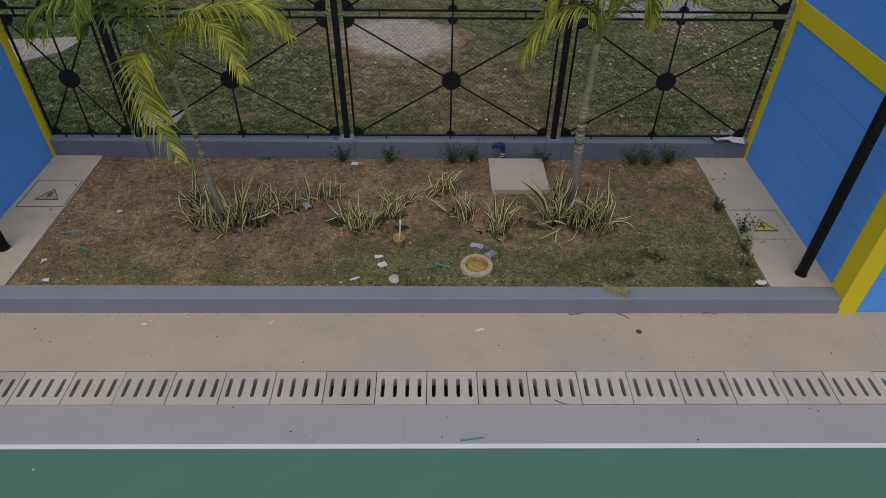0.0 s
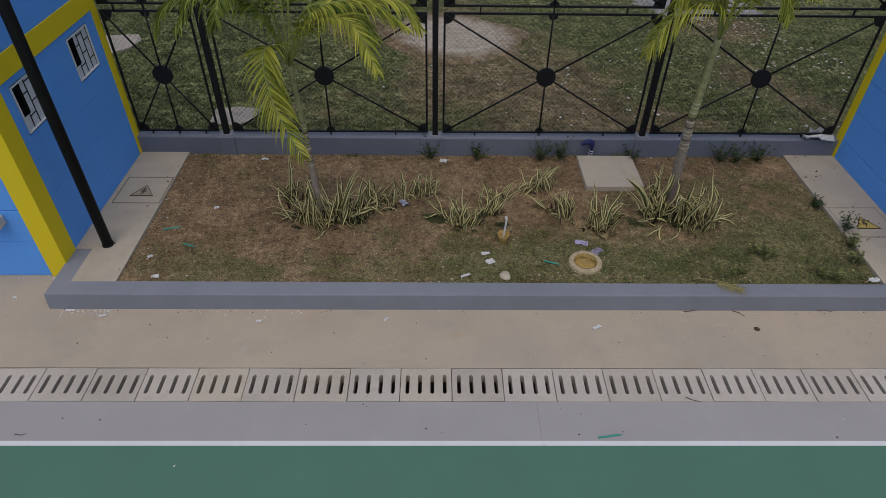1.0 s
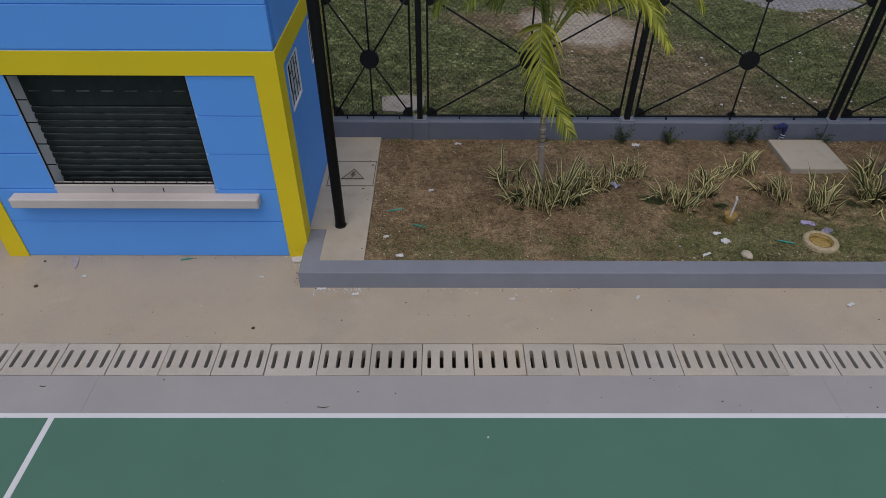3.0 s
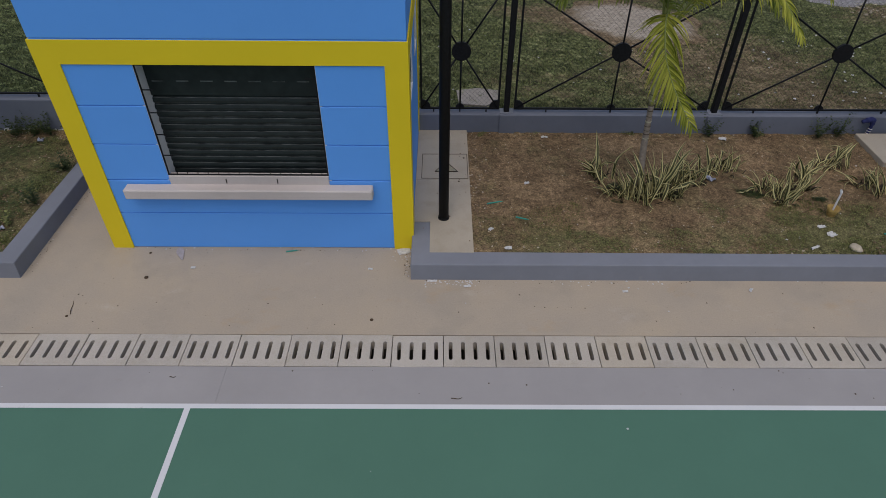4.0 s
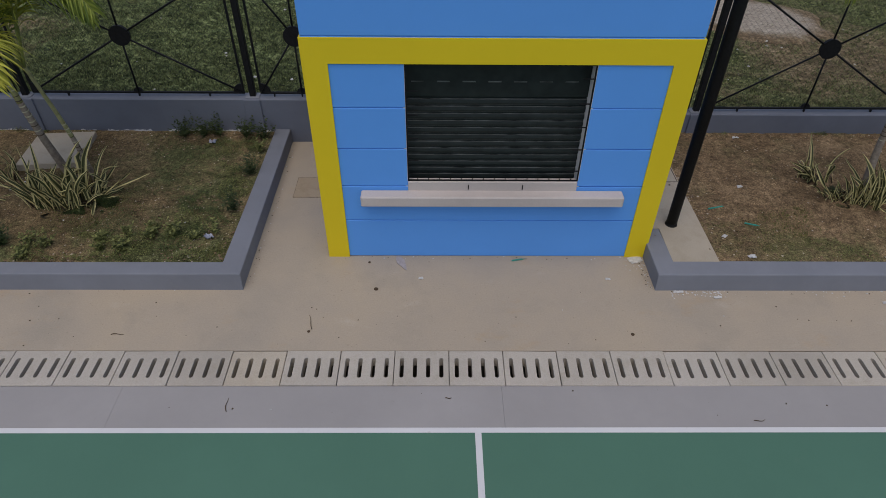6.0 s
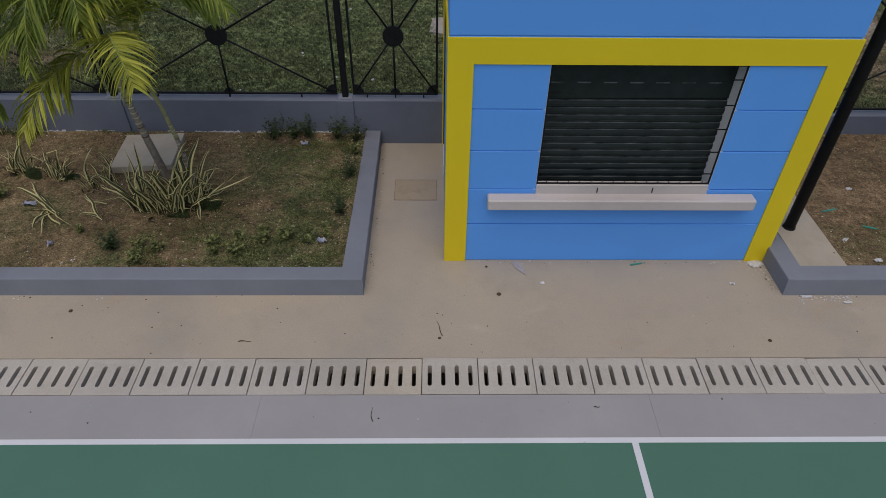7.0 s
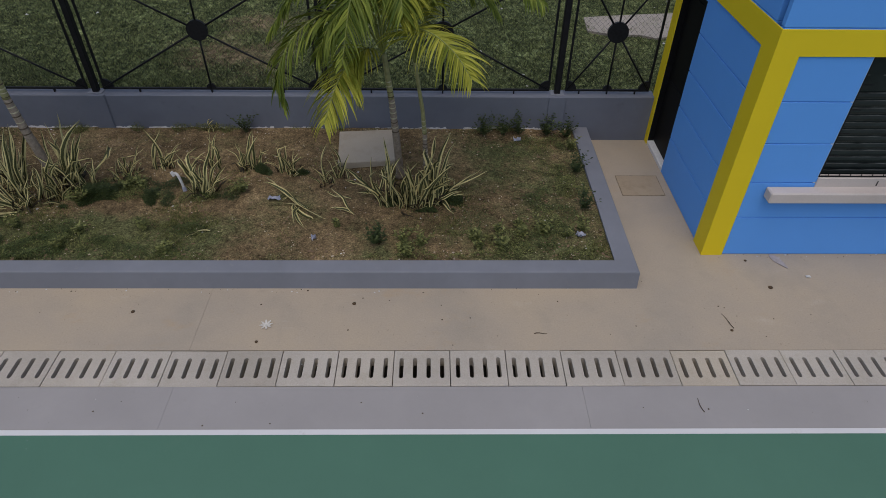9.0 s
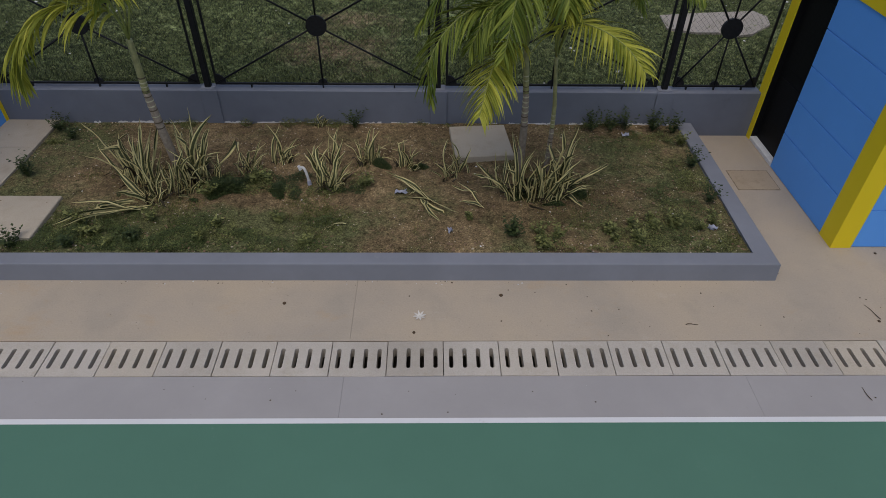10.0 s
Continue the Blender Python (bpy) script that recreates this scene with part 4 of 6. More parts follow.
def palm(base, mids, head, r0, r1, ring_top, fronds, mat, label, leaf=0.40, seed=1, sag=1.5, main=-1):
    """base, mids, head: places along the leaning trunk. The lower trunk is ringed bark up to ring_top, green above."""
    t = tagged(empty("palm_tree", base), label, "palm", "young palms in the beds")
    way = [Vector(p) for p in (base, *mids, head)]
    pts = []
    for a, b in zip(way, way[1:]):
        for i in range(12):
            pts.append(a.lerp(b, i / 12))
    pts.append(way[-1])
    n = len(pts)
    rad = [r0 + (r1 - r0) * i / (n - 1) for i in range(n)]
    rad[0] *= 1.35
    rad[1] *= 1.15
    cut = max(i for i, p in enumerate(pts) if p.z <= ring_top)
    part("trunk", tube_bm(pts[:cut + 1], rad[:cut + 1], 12), BARK, t, "grey-brown ringed trunk", True)
    part("crownshaft", tube_bm(pts[cut:], [x * 1.03 for x in rad[cut:]], 12), SHAFT_GREEN, t, "smooth olive green upper stem", True)
    z = ring_top - 0.42
    r = random.Random(seed)
    while z < ring_top + 0.2:
        i = next(i for i in range(n - 1) if pts[i + 1].z > z)
        a, b = pts[i], pts[i + 1]
        f = (z - a.z) / (b.z - a.z)
        c = a.lerp(b, f)
        axis = (b - a).normalized()
        rr = rad[i] * 1.05
        tall = r.uniform(0.004, 0.008)
        part("leaf_scar", cyl_bm(c - axis * tall, c + axis * tall, rr, rr * 0.985, 12), SCAR_PALE if r.random() < 0.6 else RING_DARK, t)
        z += r.uniform(0.045, 0.075)
    for i, way in enumerate(fronds):
        places = arch(head, *way) if len(way) == 4 else [head, *[way[k:k + 3] for k in range(0, len(way), 3)]]
        frond(t, places, mat[i % len(mat)], leaf * (1.08 if i == main else 1.0), seed * 100 + i, 46 if i == main else 60, sag=sag, wide=leaf * (0.049 if i == main else 0.038))
    return t


palm((-1.456, 6.206, SOIL_Z), ((-1.50, 6.27, 0.80), (-1.528, 6.287, 1.40)), (-1.585, 6.272, 2.14), 0.046, 0.022, 1.35,
     [(-1.66, 6.06, 2.44, -1.73, 5.88, 2.43, -1.70, 5.74, 2.15, -1.58, 5.60, 1.86, -1.38, 5.42, 1.54), (-1.36, 6.10, 2.58, -1.12, 5.98, 2.76, -0.81, 5.75, 2.77, -0.58, 5.46, 2.45),
      (-1.20, 6.35, 2.70, -0.75, 6.50, 2.74, -0.36, 6.55, 2.46), (-15, 1.0, 0.8, -0.40), (-1.82, 6.1, 2.85, -2.27, 6.02, 2.98, -2.6, 6.0, 2.86, -2.76, 6.0, 2.62), (-1.7, 6.1, 2.7, -1.98, 6.0, 2.88, -2.2, 5.98, 2.70), (210, 1.0, 1.10, -0.6), (-1.28, 6.12, 2.74, -0.80, 6.0, 2.93, -0.40, 5.97, 2.93, -0.20, 5.92, 2.70),
      (100, 1.2, 1.2, -0.7), (60, 1.0, 1.4, -0.9), (-115, 0.9, 1.3, -0.8)],
     [FROND_YELLOW, FROND_YELLOW, FROND_YELLOW, FROND_GREEN, FROND_GREEN, FROND_GREEN, FROND_GREEN, FROND_YELLOW, FROND_GREEN, FROND_GREEN, FROND_GREEN], "young leaning palm with drooping yellow-green fronds", 0.33, 3, 1.5, 0)
palm((3.0, 6.62, SOIL_Z), ((2.93, 6.50, 0.90), (2.89, 6.44, 1.46)), (2.90, 6.38, 2.42), 0.072, 0.034, 1.50,
     [(2.74, 6.25, 2.80, 2.44, 6.18, 2.86, 2.22, 6.12, 2.66, 2.08, 6.08, 2.40), (2.78, 6.3, 2.95, 2.5, 6.25, 3.1, 2.3, 6.2, 2.88), (3.02, 6.22, 2.9, 3.16, 6.02, 3.1, 3.28, 5.9, 2.86), (3.1, 6.5, 3.0, 3.6, 6.6, 3.1, 3.9, 6.62, 2.82),
      (10, 1.0, 1.1, -0.75), (175, 1.0, 1.2, -0.85), (80, 1.0, 1.2, -0.8), (130, 1.0, 1.3, -0.9), (-60, 0.8, 1.1, -0.75)],
     [FROND_YELLOW], "young palm with yellow-green fronds and grey ringed trunk", 0.34, 4, 1.6)
palm((-14.93, 6.42, SOIL_Z), ((-14.96, 6.33, 0.85), (-14.99, 6.31, 1.30)), (-14.98, 6.28, 1.88), 0.055, 0.030, 1.30,
     [(-15.04, 6.2, 2.18, -15.34, 6.1, 2.28, -15.70, 6.02, 2.14, -15.95, 6.0, 1.84, -16.0, 5.98, 1.56), (-15.10, 6.2, 2.5, -15.45, 6.1, 2.85, -15.85, 6.0, 2.75), (20, 1.2, 1.1, -0.8), (75, 1.1, 1.3, -0.9), (-70, 0.9, 1.2, -0.8)],
     [FROND_YELLOW, FROND_GREEN], "young palm with green fronds and pale green stem", 0.56, 5, 1.7)
palm((-10.93, 6.56, SOIL_Z), ((-10.95, 6.42, 0.80), (-10.975, 6.36, 1.25)), (-11.03, 6.33, 1.80), 0.048, 0.026, 1.30,
     [(-11.26, 6.30, 2.18, -11.57, 6.25, 2.22, -11.86, 6.08, 2.05, -12.02, 5.95, 1.76, -12.0, 5.88, 1.46), (-11.18, 6.16, 1.92, -11.34, 6.02, 1.84, -11.45, 5.72, 1.72, -11.54, 5.45, 1.50),
      (-11.08, 6.1, 2.55, -11.22, 5.78, 2.58, -11.34, 5.58, 2.02), (-11.3, 6.4, 2.5, -11.75, 6.35, 2.5, -12.1, 6.3, 2.05), (-11.2, 6.2, 2.3, -11.45, 6.05, 2.25, -11.62, 5.95, 1.95),
      (110, 1.1, 1.0, -0.5), (150, 1.1, 1.0, -0.4), (20, 0.9, 1.0, -0.5), (290, 0.7, 1.1, -0.65)],
     [FROND_GREEN, FROND_YELLOW, FROND_GREEN, FROND_GREEN], "young palm with green arching fronds beside a slab", 0.44, 6, 1.3)
palm((-10.62, 6.52, SOIL_Z), ((-10.63, 6.44, 0.80), (-10.65, 6.38, 1.14)), (-10.72, 6.30, 1.72), 0.030, 0.018, 0.85,
     [(-10.76, 5.98, 2.16, -10.56, 5.64, 2.28, -10.36, 5.30, 2.25, -10.22, 5.08, 2.12), (-10.45, 6.2, 2.55, -9.95, 6.0, 2.80, -9.58, 5.85, 2.48), (70, 0.9, 1.0, -0.5), (120, 0.8, 1.1, -0.6), (-100, 0.6, 1.0, -0.65), (10, 0.8, 0.9, -0.5)],
     [FROND_YELLOW, FROND_GREEN], "slender young palm with yellow-green fronds", 0.40, 7, 1.3)


# ---------------------------------------------------------------- variegated snake plants
def snake_leaf_mesh(seed, length, width, bend, twist, mats, fold=0.0):
    r = random.Random(seed)
    bm = bmesh.new()
    d = Vector((0, 0, 1))
    pos = Vector((0, 0, 0))
    prev = None
    n = 9
    for i in range(n + 1):
        f = i / n
        w = width * (0.55 + 1.5 * f - 1.95 * f ** 2.2) * 0.9 if f < 1 else 0.001
        w = max(w, 0.001)
        a = twist * f + 0.2 * math.sin(5 * f + seed)
        side = Vector((math.cos(a), math.sin(a), 0))
        side = (side - d * side.dot(d)).normalized()
        nrm = side.cross(d)
        row = [bm.verts.new(pos + side * (w * u) + nrm * (w * 0.3 * u * u * 4)) for u in (-0.5, -0.26, 0.0, 0.26, 0.5)]
        if prev:
            for j in range(4):
                fc = bm.faces.new((prev[j], prev[j + 1], row[j + 1], row[j]))
                fc.material_index = 1 if j in (0, 3) else 0
        prev = row
        pos = pos + d * (length / n)
        d = (d + Vector((0, -bend / n * (0.4 + 1.5 * f), 0)) + Vector((r.uniform(-0.22, 0.22), r.uniform(-0.14, 0.14), 0))).normalized()
        if fold and i == 5:
            d = (d + Vector((r.uniform(-0.5, 0.5), -fold, -0.5 * fold))).normalized()
    return finish("leaf", bm, mats, True)


def leaf_kind(i, mats, fold=0.0, slim=1.0):
    return snake_leaf_mesh(i, 0.42 + 0.025 * (i % 5), slim * (0.038 + 0.005 * (i % 4)), (0.1, 0.3, 0.65, 1.05, 1.7)[i % 5], (0.8, 1.9, -1.5, 2.8)[i % 4], mats, fold)


LEAVES = [leaf_kind(i, [SNAKE_GREEN, SNAKE_CREAM], (0.0, 0.0, 0.0, 0.9, 0.0, 1.6)[i % 6]) for i in range(18)]
WITHERED_SHADE = [leaf_kind(i, [SNAKE_DEAD_SHADE, SNAKE_DEAD_SHADE], 0.7, 0.8) for i in range(5)]


def leaf_at(parent, x, y, z, az, tilt, length, roll=0.0, kinds=LEAVES):
    """A strap leaf from (x, y, z) beside its parent's foot, leaning tilt degrees from upright towards az."""
    i = rng.randrange(len(kinds))
    ob = new("leaf", kinds[i])
    ob.parent = parent
    bent = (2.0, 6.0, 14.0, 22.0, 32.0)[i % 5]
    s = length / (0.42 + 0.025 * (i % 5)) * 1.03
    ob.matrix_basis = pose(x, y, z, 0, 0, az + 90) @ pose(0, 0, 0, tilt - bent, 0, 0) @ pose(0, 0, 0, 0, 0, roll) @ Matrix.Diagonal((0.95 + 0.65 * length, s, s, 1))
    return ob


def snake_plant(x, y, leaves):
    """leaves: rows of foot offset, direction and lean in degrees, length; short inner leaves fill the foot."""
    fill = 5.8 if x > -8 else 5.0 if x < -14.5 else 2.4 if len(leaves) > 10 else 5.0
    p = tagged(empty("snake_plant", (x, y, SOIL_Z)), "variegated snake plant clump with cream leaf margins", "snake plant", "snake plants in the beds")
    for dx, dy, az, tilt, length in leaves:
        leaf_at(p, dx, dy, -0.01, az, tilt, length, rng.uniform(-45, 45))
    for _ in range(round(len(leaves) * fill)):
        dx, dy, az, tilt, length = rng.choice(leaves)
        leaf_at(p, dx + rng.uniform(-0.11, 0.11), dy + rng.uniform(-0.05, 0.16), -0.01, az + rng.uniform(-75, 75), abs(tilt + rng.uniform(-16, 26)), length * (0.32 + 0.68 * rng.random() ** 1.1), rng.uniform(-80, 80))
    # dead leaves at the foot; their near-black colour also paints its shadow
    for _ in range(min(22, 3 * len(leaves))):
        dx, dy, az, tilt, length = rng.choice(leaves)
        leaf_at(p, dx + rng.uniform(-0.1, 0.1), dy + rng.uniform(-0.08, 0.14), -0.01, rng.uniform(0, 360), rng.uniform(15, 80), length * rng.uniform(0.25, 0.5), rng.uniform(-80, 80), WITHERED_SHADE).name = "withered_leaf"
    return p


snake_plant(-15.40, 6.31, [(-0.09, 0.04, 140, 39, 0.62), (-0.07, 0.08, 154, 50, 0.89), (-0.02, 0.02, 122, 32, 0.77), (0.09, -0.1, 116, 22, 0.6), (0.1, -0.04, 94, 23, 0.77)])
snake_plant(-14.99, 6.00, [(-0.17, 0.04, 68, 15, 0.85), (-0.16, -0.07, 167, 51, 0.56), (-0.12, -0.01, 102, 9, 0.68), (-0.05, -0.12, 0, 21, 0.33), (0.04, -0.01, 180, 11, 0.46), (0.09, 0.05, 0, 7, 0.49), (0.13, 0.1, 91, 10, 0.58), (0.22, 0.05, -39, 22, 0.44)])
snake_plant(-14.67, 6.27, [(-0.09, -0.06, 99, 15, 0.76), (-0.07, -0, 74, 19, 0.79), (-0.06, -0.05, 24, 25, 0.59), (-0.06, 0.06, 72, 24, 0.91), (-0.03, 0.06, 56, 25, 0.87), (0.01, 0.06, 48, 24, 0.65), (0.1, -0.05, 180, 18, 0.36), (0.19, -0, -180, 8, 0.28)])
snake_plant(-14.18, 6.51, [(-0.05, -0.06, 0, 6, 0.35), (-0.01, 0.07, 33, 24, 0.44), (0.07, -0, 25, 32, 0.44)])
snake_plant(-13.83, 6.75, [(-0.05, -0.05, 122, 19, 0.36), (0.01, 0.02, 89, 23, 0.51), (0.05, 0.02, 66, 27, 0.24)])
snake_plant(-13.45, 7.61, [(0, 0, 93, 13, 0.23)])
snake_plant(-13.17, 6.19, [(-0.06, 0.03, 133, 26, 0.62), (-0.02, -0.02, 0, 14, 0.43), (-0.02, -0.02, 115, 23, 0.72), (0.01, -0.02, 117, 13, 0.51), (0.07, 0.03, 0, 36, 0.38)])
snake_plant(-13.19, 6.71, [(0, 0, 77, 12, 0.5)])
snake_plant(-12.74, 6.73, [(-0.07, -0.02, 157, 25, 0.31), (0, -0.02, 40, 19, 0.48), (0.06, 0.04, 23, 27, 0.28)])
snake_plant(-12.28, 6.63, [(-0.05, 0.04, 106, 22, 0.41), (0, -0.02, 151, 35, 0.36), (0.04, -0.02, 0, 53, 0.2)])
snake_plant(-11.75, 6.46, [(-0.06, -0.08, 180, 30, 0.27), (-0.04, -0.02, 139, 29, 0.47), (0.1, 0.09, 119, 19, 0.35)])
snake_plant(-10.87, 5.99, [(-0.34, 0.22, 117, 31, 0.43), (-0.25, 0.11, 158, 45, 0.56), (-0.17, -0, 162, 30, 0.66), (-0.14, 0.02, 84, 24, 0.75), (-0.1, -0.02, 142, 12, 0.77), (-0.07, -0.02, 0, 1, 0.72), (0, -0.05, 0, 6, 0.83), (0.04, -0.08, -149, 21, 0.54), (0.07, -0.05, -47, 11, 0.71), (0.12, -0.02, -55, 20, 0.53), (0.16, -0.04, -23, 28, 0.54), (0.18, -0, 0, 19, 0.64), (0.22, -0.04, -149, 9, 0.6), (0.24, 0.02, 70, 20, 0.92)])
snake_plant(-10.53, 6.10, [(-0.06, -0.11, 0, 28, 0.6), (-0.04, -0.06, 74, 21, 0.88), (-0.01, -0.02, 49, 24, 0.82), (0.02, 0.02, 37, 33, 0.6), (0.04, 0.11, 14, 68, 0.66), (0.07, 0.08, 11, 61, 0.58)])
snake_plant(-1.82, 6.52, [(-0.1, 0.02, 72, 30, 0.62), (-0.02, -0.04, 143, 34, 0.45), (0.12, 0.02, 85, 30, 0.51)])
snake_plant(-1.48, 6.09, [(-0.31, 0.08, 163, 45, 0.49), (-0.21, 0.08, 180, 33, 0.31), (-0.14, -0.03, 151, 14, 0.44), (-0.1, -0.03, 180, 4, 0.46), (-0.03, -0.09, 180, 5, 0.38), (0.04, -0.03, 0, 6, 0.34), (0.07, -0.03, 135, 18, 0.68), (0.11, -0.09, -21, 17, 0.48), (0.14, 0.03, 139, 22, 0.61), (0.18, 0.03, 111, 13, 0.49), (0.22, 0.09, 83, 19, 0.61)])
snake_plant(-1.04, 6.22, [(-0.16, -0.16, 0, 14, 0.4), (-0.15, -0.04, 49, 20, 0.78), (-0.08, 0.02, 102, 17, 0.51), (-0.02, -0.16, 0, 12, 0.22), (-0.01, 0.08, 111, 23, 0.55), (0.06, 0.08, 93, 18, 0.48), (0.09, -0.04, 180, 9, 0.26), (0.14, 0.14, 70, 19, 0.48), (0.17, 0.08, 39, 34, 0.28)])
snake_plant(-0.65, 6.50, [(-0.17, -0.01, 128, 31, 0.5), (-0.1, -0.01, 114, 21, 0.3), (0.03, -0.08, 102, 20, 0.3), (0.06, -0.02, 37, 35, 0.29), (0.19, 0.1, 76, 28, 0.44)])
snake_plant(-0.19, 6.72, [(-0.13, -0.05, 105, 23, 0.26), (-0.06, 0.01, 73, 25, 0.38), (0.05, 0.01, 64, 19, 0.35), (0.13, 0.01, 55, 38, 0.2)])
snake_plant(0.25, 6.11, [(-0.14, 0.08, 160, 52, 0.37), (-0.07, 0.08, 154, 35, 0.39), (-0.03, 0.02, 153, 22, 0.29), (0, 0.02, 0, 39, 0.34), (0.04, -0.11, 180, 58, 0.2), (0.04, -0.09, 86, 16, 0.55), (0.14, 0.03, 50, 14, 0.27)])
snake_plant(0.66, 6.36, [(-0.09, -0.05, 126, 24, 0.3), (-0.06, -0.05, 35, 26, 0.4), (0.02, -0.05, 126, 30, 0.49), (0.05, -0.05, 26, 23, 0.3), (0.09, 0.19, 126, 39, 0.39)])
snake_plant(0.82, 6.61, [(0, 0, 21, 54, 0.34)])
snake_plant(1.20, 6.80, [(-0.15, -0, 41, 43, 0.22), (-0.07, -0.06, 25, 65, 0.27), (0.08, 0.07, 61, 36, 0.39), (0.12, 0, 84, 34, 0.44)])
snake_plant(1.53, 6.34, [(-0.13, 0.09, 180, 75, 0.42), (-0.06, 0.03, 147, 33, 0.34), (0.04, -0.08, 153, 38, 0.35), (0.07, -0.14, 149, 28, 0.41), (0.09, 0.09, 116, 25, 0.27)])
snake_plant(1.47, 6.81, [(0, 0, 81, 27, 0.34)])
snake_plant(2.01, 6.06, [(-0.15, -0.03, 180, 12, 0.31), (-0.09, -0.08, 126, 14, 0.49), (-0.05, -0.08, 72, 15, 0.41), (0, 0.08, 47, 30, 0.54), (0.02, -0.08, 82, 21, 0.57), (0.11, 0.08, 54, 19, 0.38), (0.16, 0.14, 0, 38, 0.28)])
snake_plant(2.80, 6.26, [(-0.14, -0.06, 162, 43, 0.73), (-0.11, -0.11, 171, 47, 0.45), (-0.09, -0, 145, 37, 0.58), (-0.05, -0, 158, 43, 0.39), (-0.03, 0.12, 150, 35, 0.34), (0.02, 0.18, 111, 25, 0.77), (0.04, 0.12, 75, 24, 0.76), (0.07, 0.06, 110, 20, 0.63), (0.14, -0.11, 144, 21, 0.48), (0.16, -0.17, 18, 27, 0.35)])
snake_plant(3.26, 6.12, [(-0.23, -0.03, 43, 22, 0.58), (-0.08, 0.04, 108, 15, 0.6), (-0.05, -0.13, 180, 17, 0.41), (0, -0.08, 83, 11, 0.53), (0.03, 0.04, 132, 26, 0.75), (0.05, -0.03, 53, 18, 0.61), (0.12, 0.09, 65, 17, 0.38), (0.15, 0.09, 0, 76, 0.38)])


def fallen_leaves(x, y, leaves):
    p = tagged(empty("fallen_leaf_pile", (x, y, SOIL_Z + 0.02)), "uprooted variegated snake plant leaves lying on the soil", "leaves", "fallen leaves")
    for dx, dy, az, tilt, length in leaves:
        leaf_at(p, dx, dy, rng.uniform(0, 0.02), az, min(86, tilt), length, rng.uniform(-15, 15))


fallen_leaves(-15.22, 5.87, [(-0.13, 0.01, -141, 85, 0.52), (-0.09, 0.06, -156, 83, 0.42), (-0.05, 0.23, -155, 78, 0.23), (-0.04, 0.01, -138, 85, 0.56), (0.04, -0.12, -156, 86, 0.72), (0.06, -0.09, -135, 83, 0.39), (0.09, -0.07, -148, 87, 0.84), (0.11, -0.04, -153, 87, 0.95)])
fallen_leaves(-12.02, 5.92, [(-0.08, 0.03, -80, 81, 0.33), (-0.08, 0.03, -80, 84, 0.52), (-0.08, 0.03, -69, 84, 0.47), (0.07, -0.04, 163, 83, 0.38), (0.09, -0, 154, 86, 0.66), (0.1, -0.03, 143, 87, 0.89), (0.02, 0.02, 128, 80, 0.55), (-0.02, 0.0, -100, 82, 0.42), (0.0, 0.03, 175, 78, 0.5), (0.05, 0.0, -55, 80, 0.36)])
fallen_leaves(-11.43, 5.89, [(-0.04, 0.19, -171, 80, 0.3), (0, -0.08, 151, 78, 0.25), (0.03, -0.11, 146, 84, 0.49)])
fallen_leaves(2.82, 6.07, [(-0.07, 0.02, -134, 83, 0.4), (-0.07, 0.02, -124, 84, 0.47), (0.13, -0.03, -112, 81, 0.31)])
fallen_leaves(-12.90, 5.50, [(0, 0, 165, 86, 0.34)])


# ---------------------------------------------------------------- weeds, grass
def weed(x, y, h, n, z=SOIL_Z, mat=WEED_GREEN):
    h, n = h * 1.15, round(n * 1.9)
    p = tagged(empty("weed", (x, y, z)), "small dark green leafy weed growing in the soil", "weed", "weeds")
    stems, bm = bmesh.new(), bmesh.new()
    root = stems.verts.new((x, y, z - 0.01))
    for i in range(n):
        a, lean = rng.uniform(0, 2 * math.pi), rng.uniform(0.1, 0.75)
        tip = Vector((x + h * lean * math.cos(a), y + h * lean * math.sin(a), z + h * rng.uniform(0.5, 1.05)))
        b = Vector((x, y, z - 0.01))
        low = b.lerp(tip, 0.12)
        side = (tip - b).orthogonal().normalized() * 0.002
        up = side.cross((tip - b).normalized())
        ring = [stems.verts.new(low + v) for v in (side, up, -side, -up)]
        end = stems.verts.new(tip)
        for q in range(4):
            stems.faces.new((root, ring[q], ring[(q + 1) % 4]))
            stems.faces.new((ring[q], end, ring[(q + 1) % 4]))
        for k in range(9):
            f = 0.25 + 0.75 * k / 8
            c = b.lerp(tip, f)
            az, el = rng.uniform(0, 2 * math.pi), rng.uniform(-0.3, 0.7)
            d = Vector((math.cos(az) * math.cos(el), math.sin(az) * math.cos(el), math.sin(el)))
            s = d.cross(Vector((0, 0, 1))).normalized()
            l, w = rng.uniform(0.022, 0.05), rng.uniform(0.009, 0.017)
            v = [bm.verts.new(c), bm.verts.new(c + d * l * 0.5 + s * w), bm.verts.new(c + d * l), bm.verts.new(c + d * l * 0.5 - s * w)]
            bm.faces.new(v)
    part("stem", stems, mat, p)
    part("foliage", bm, mat, p)


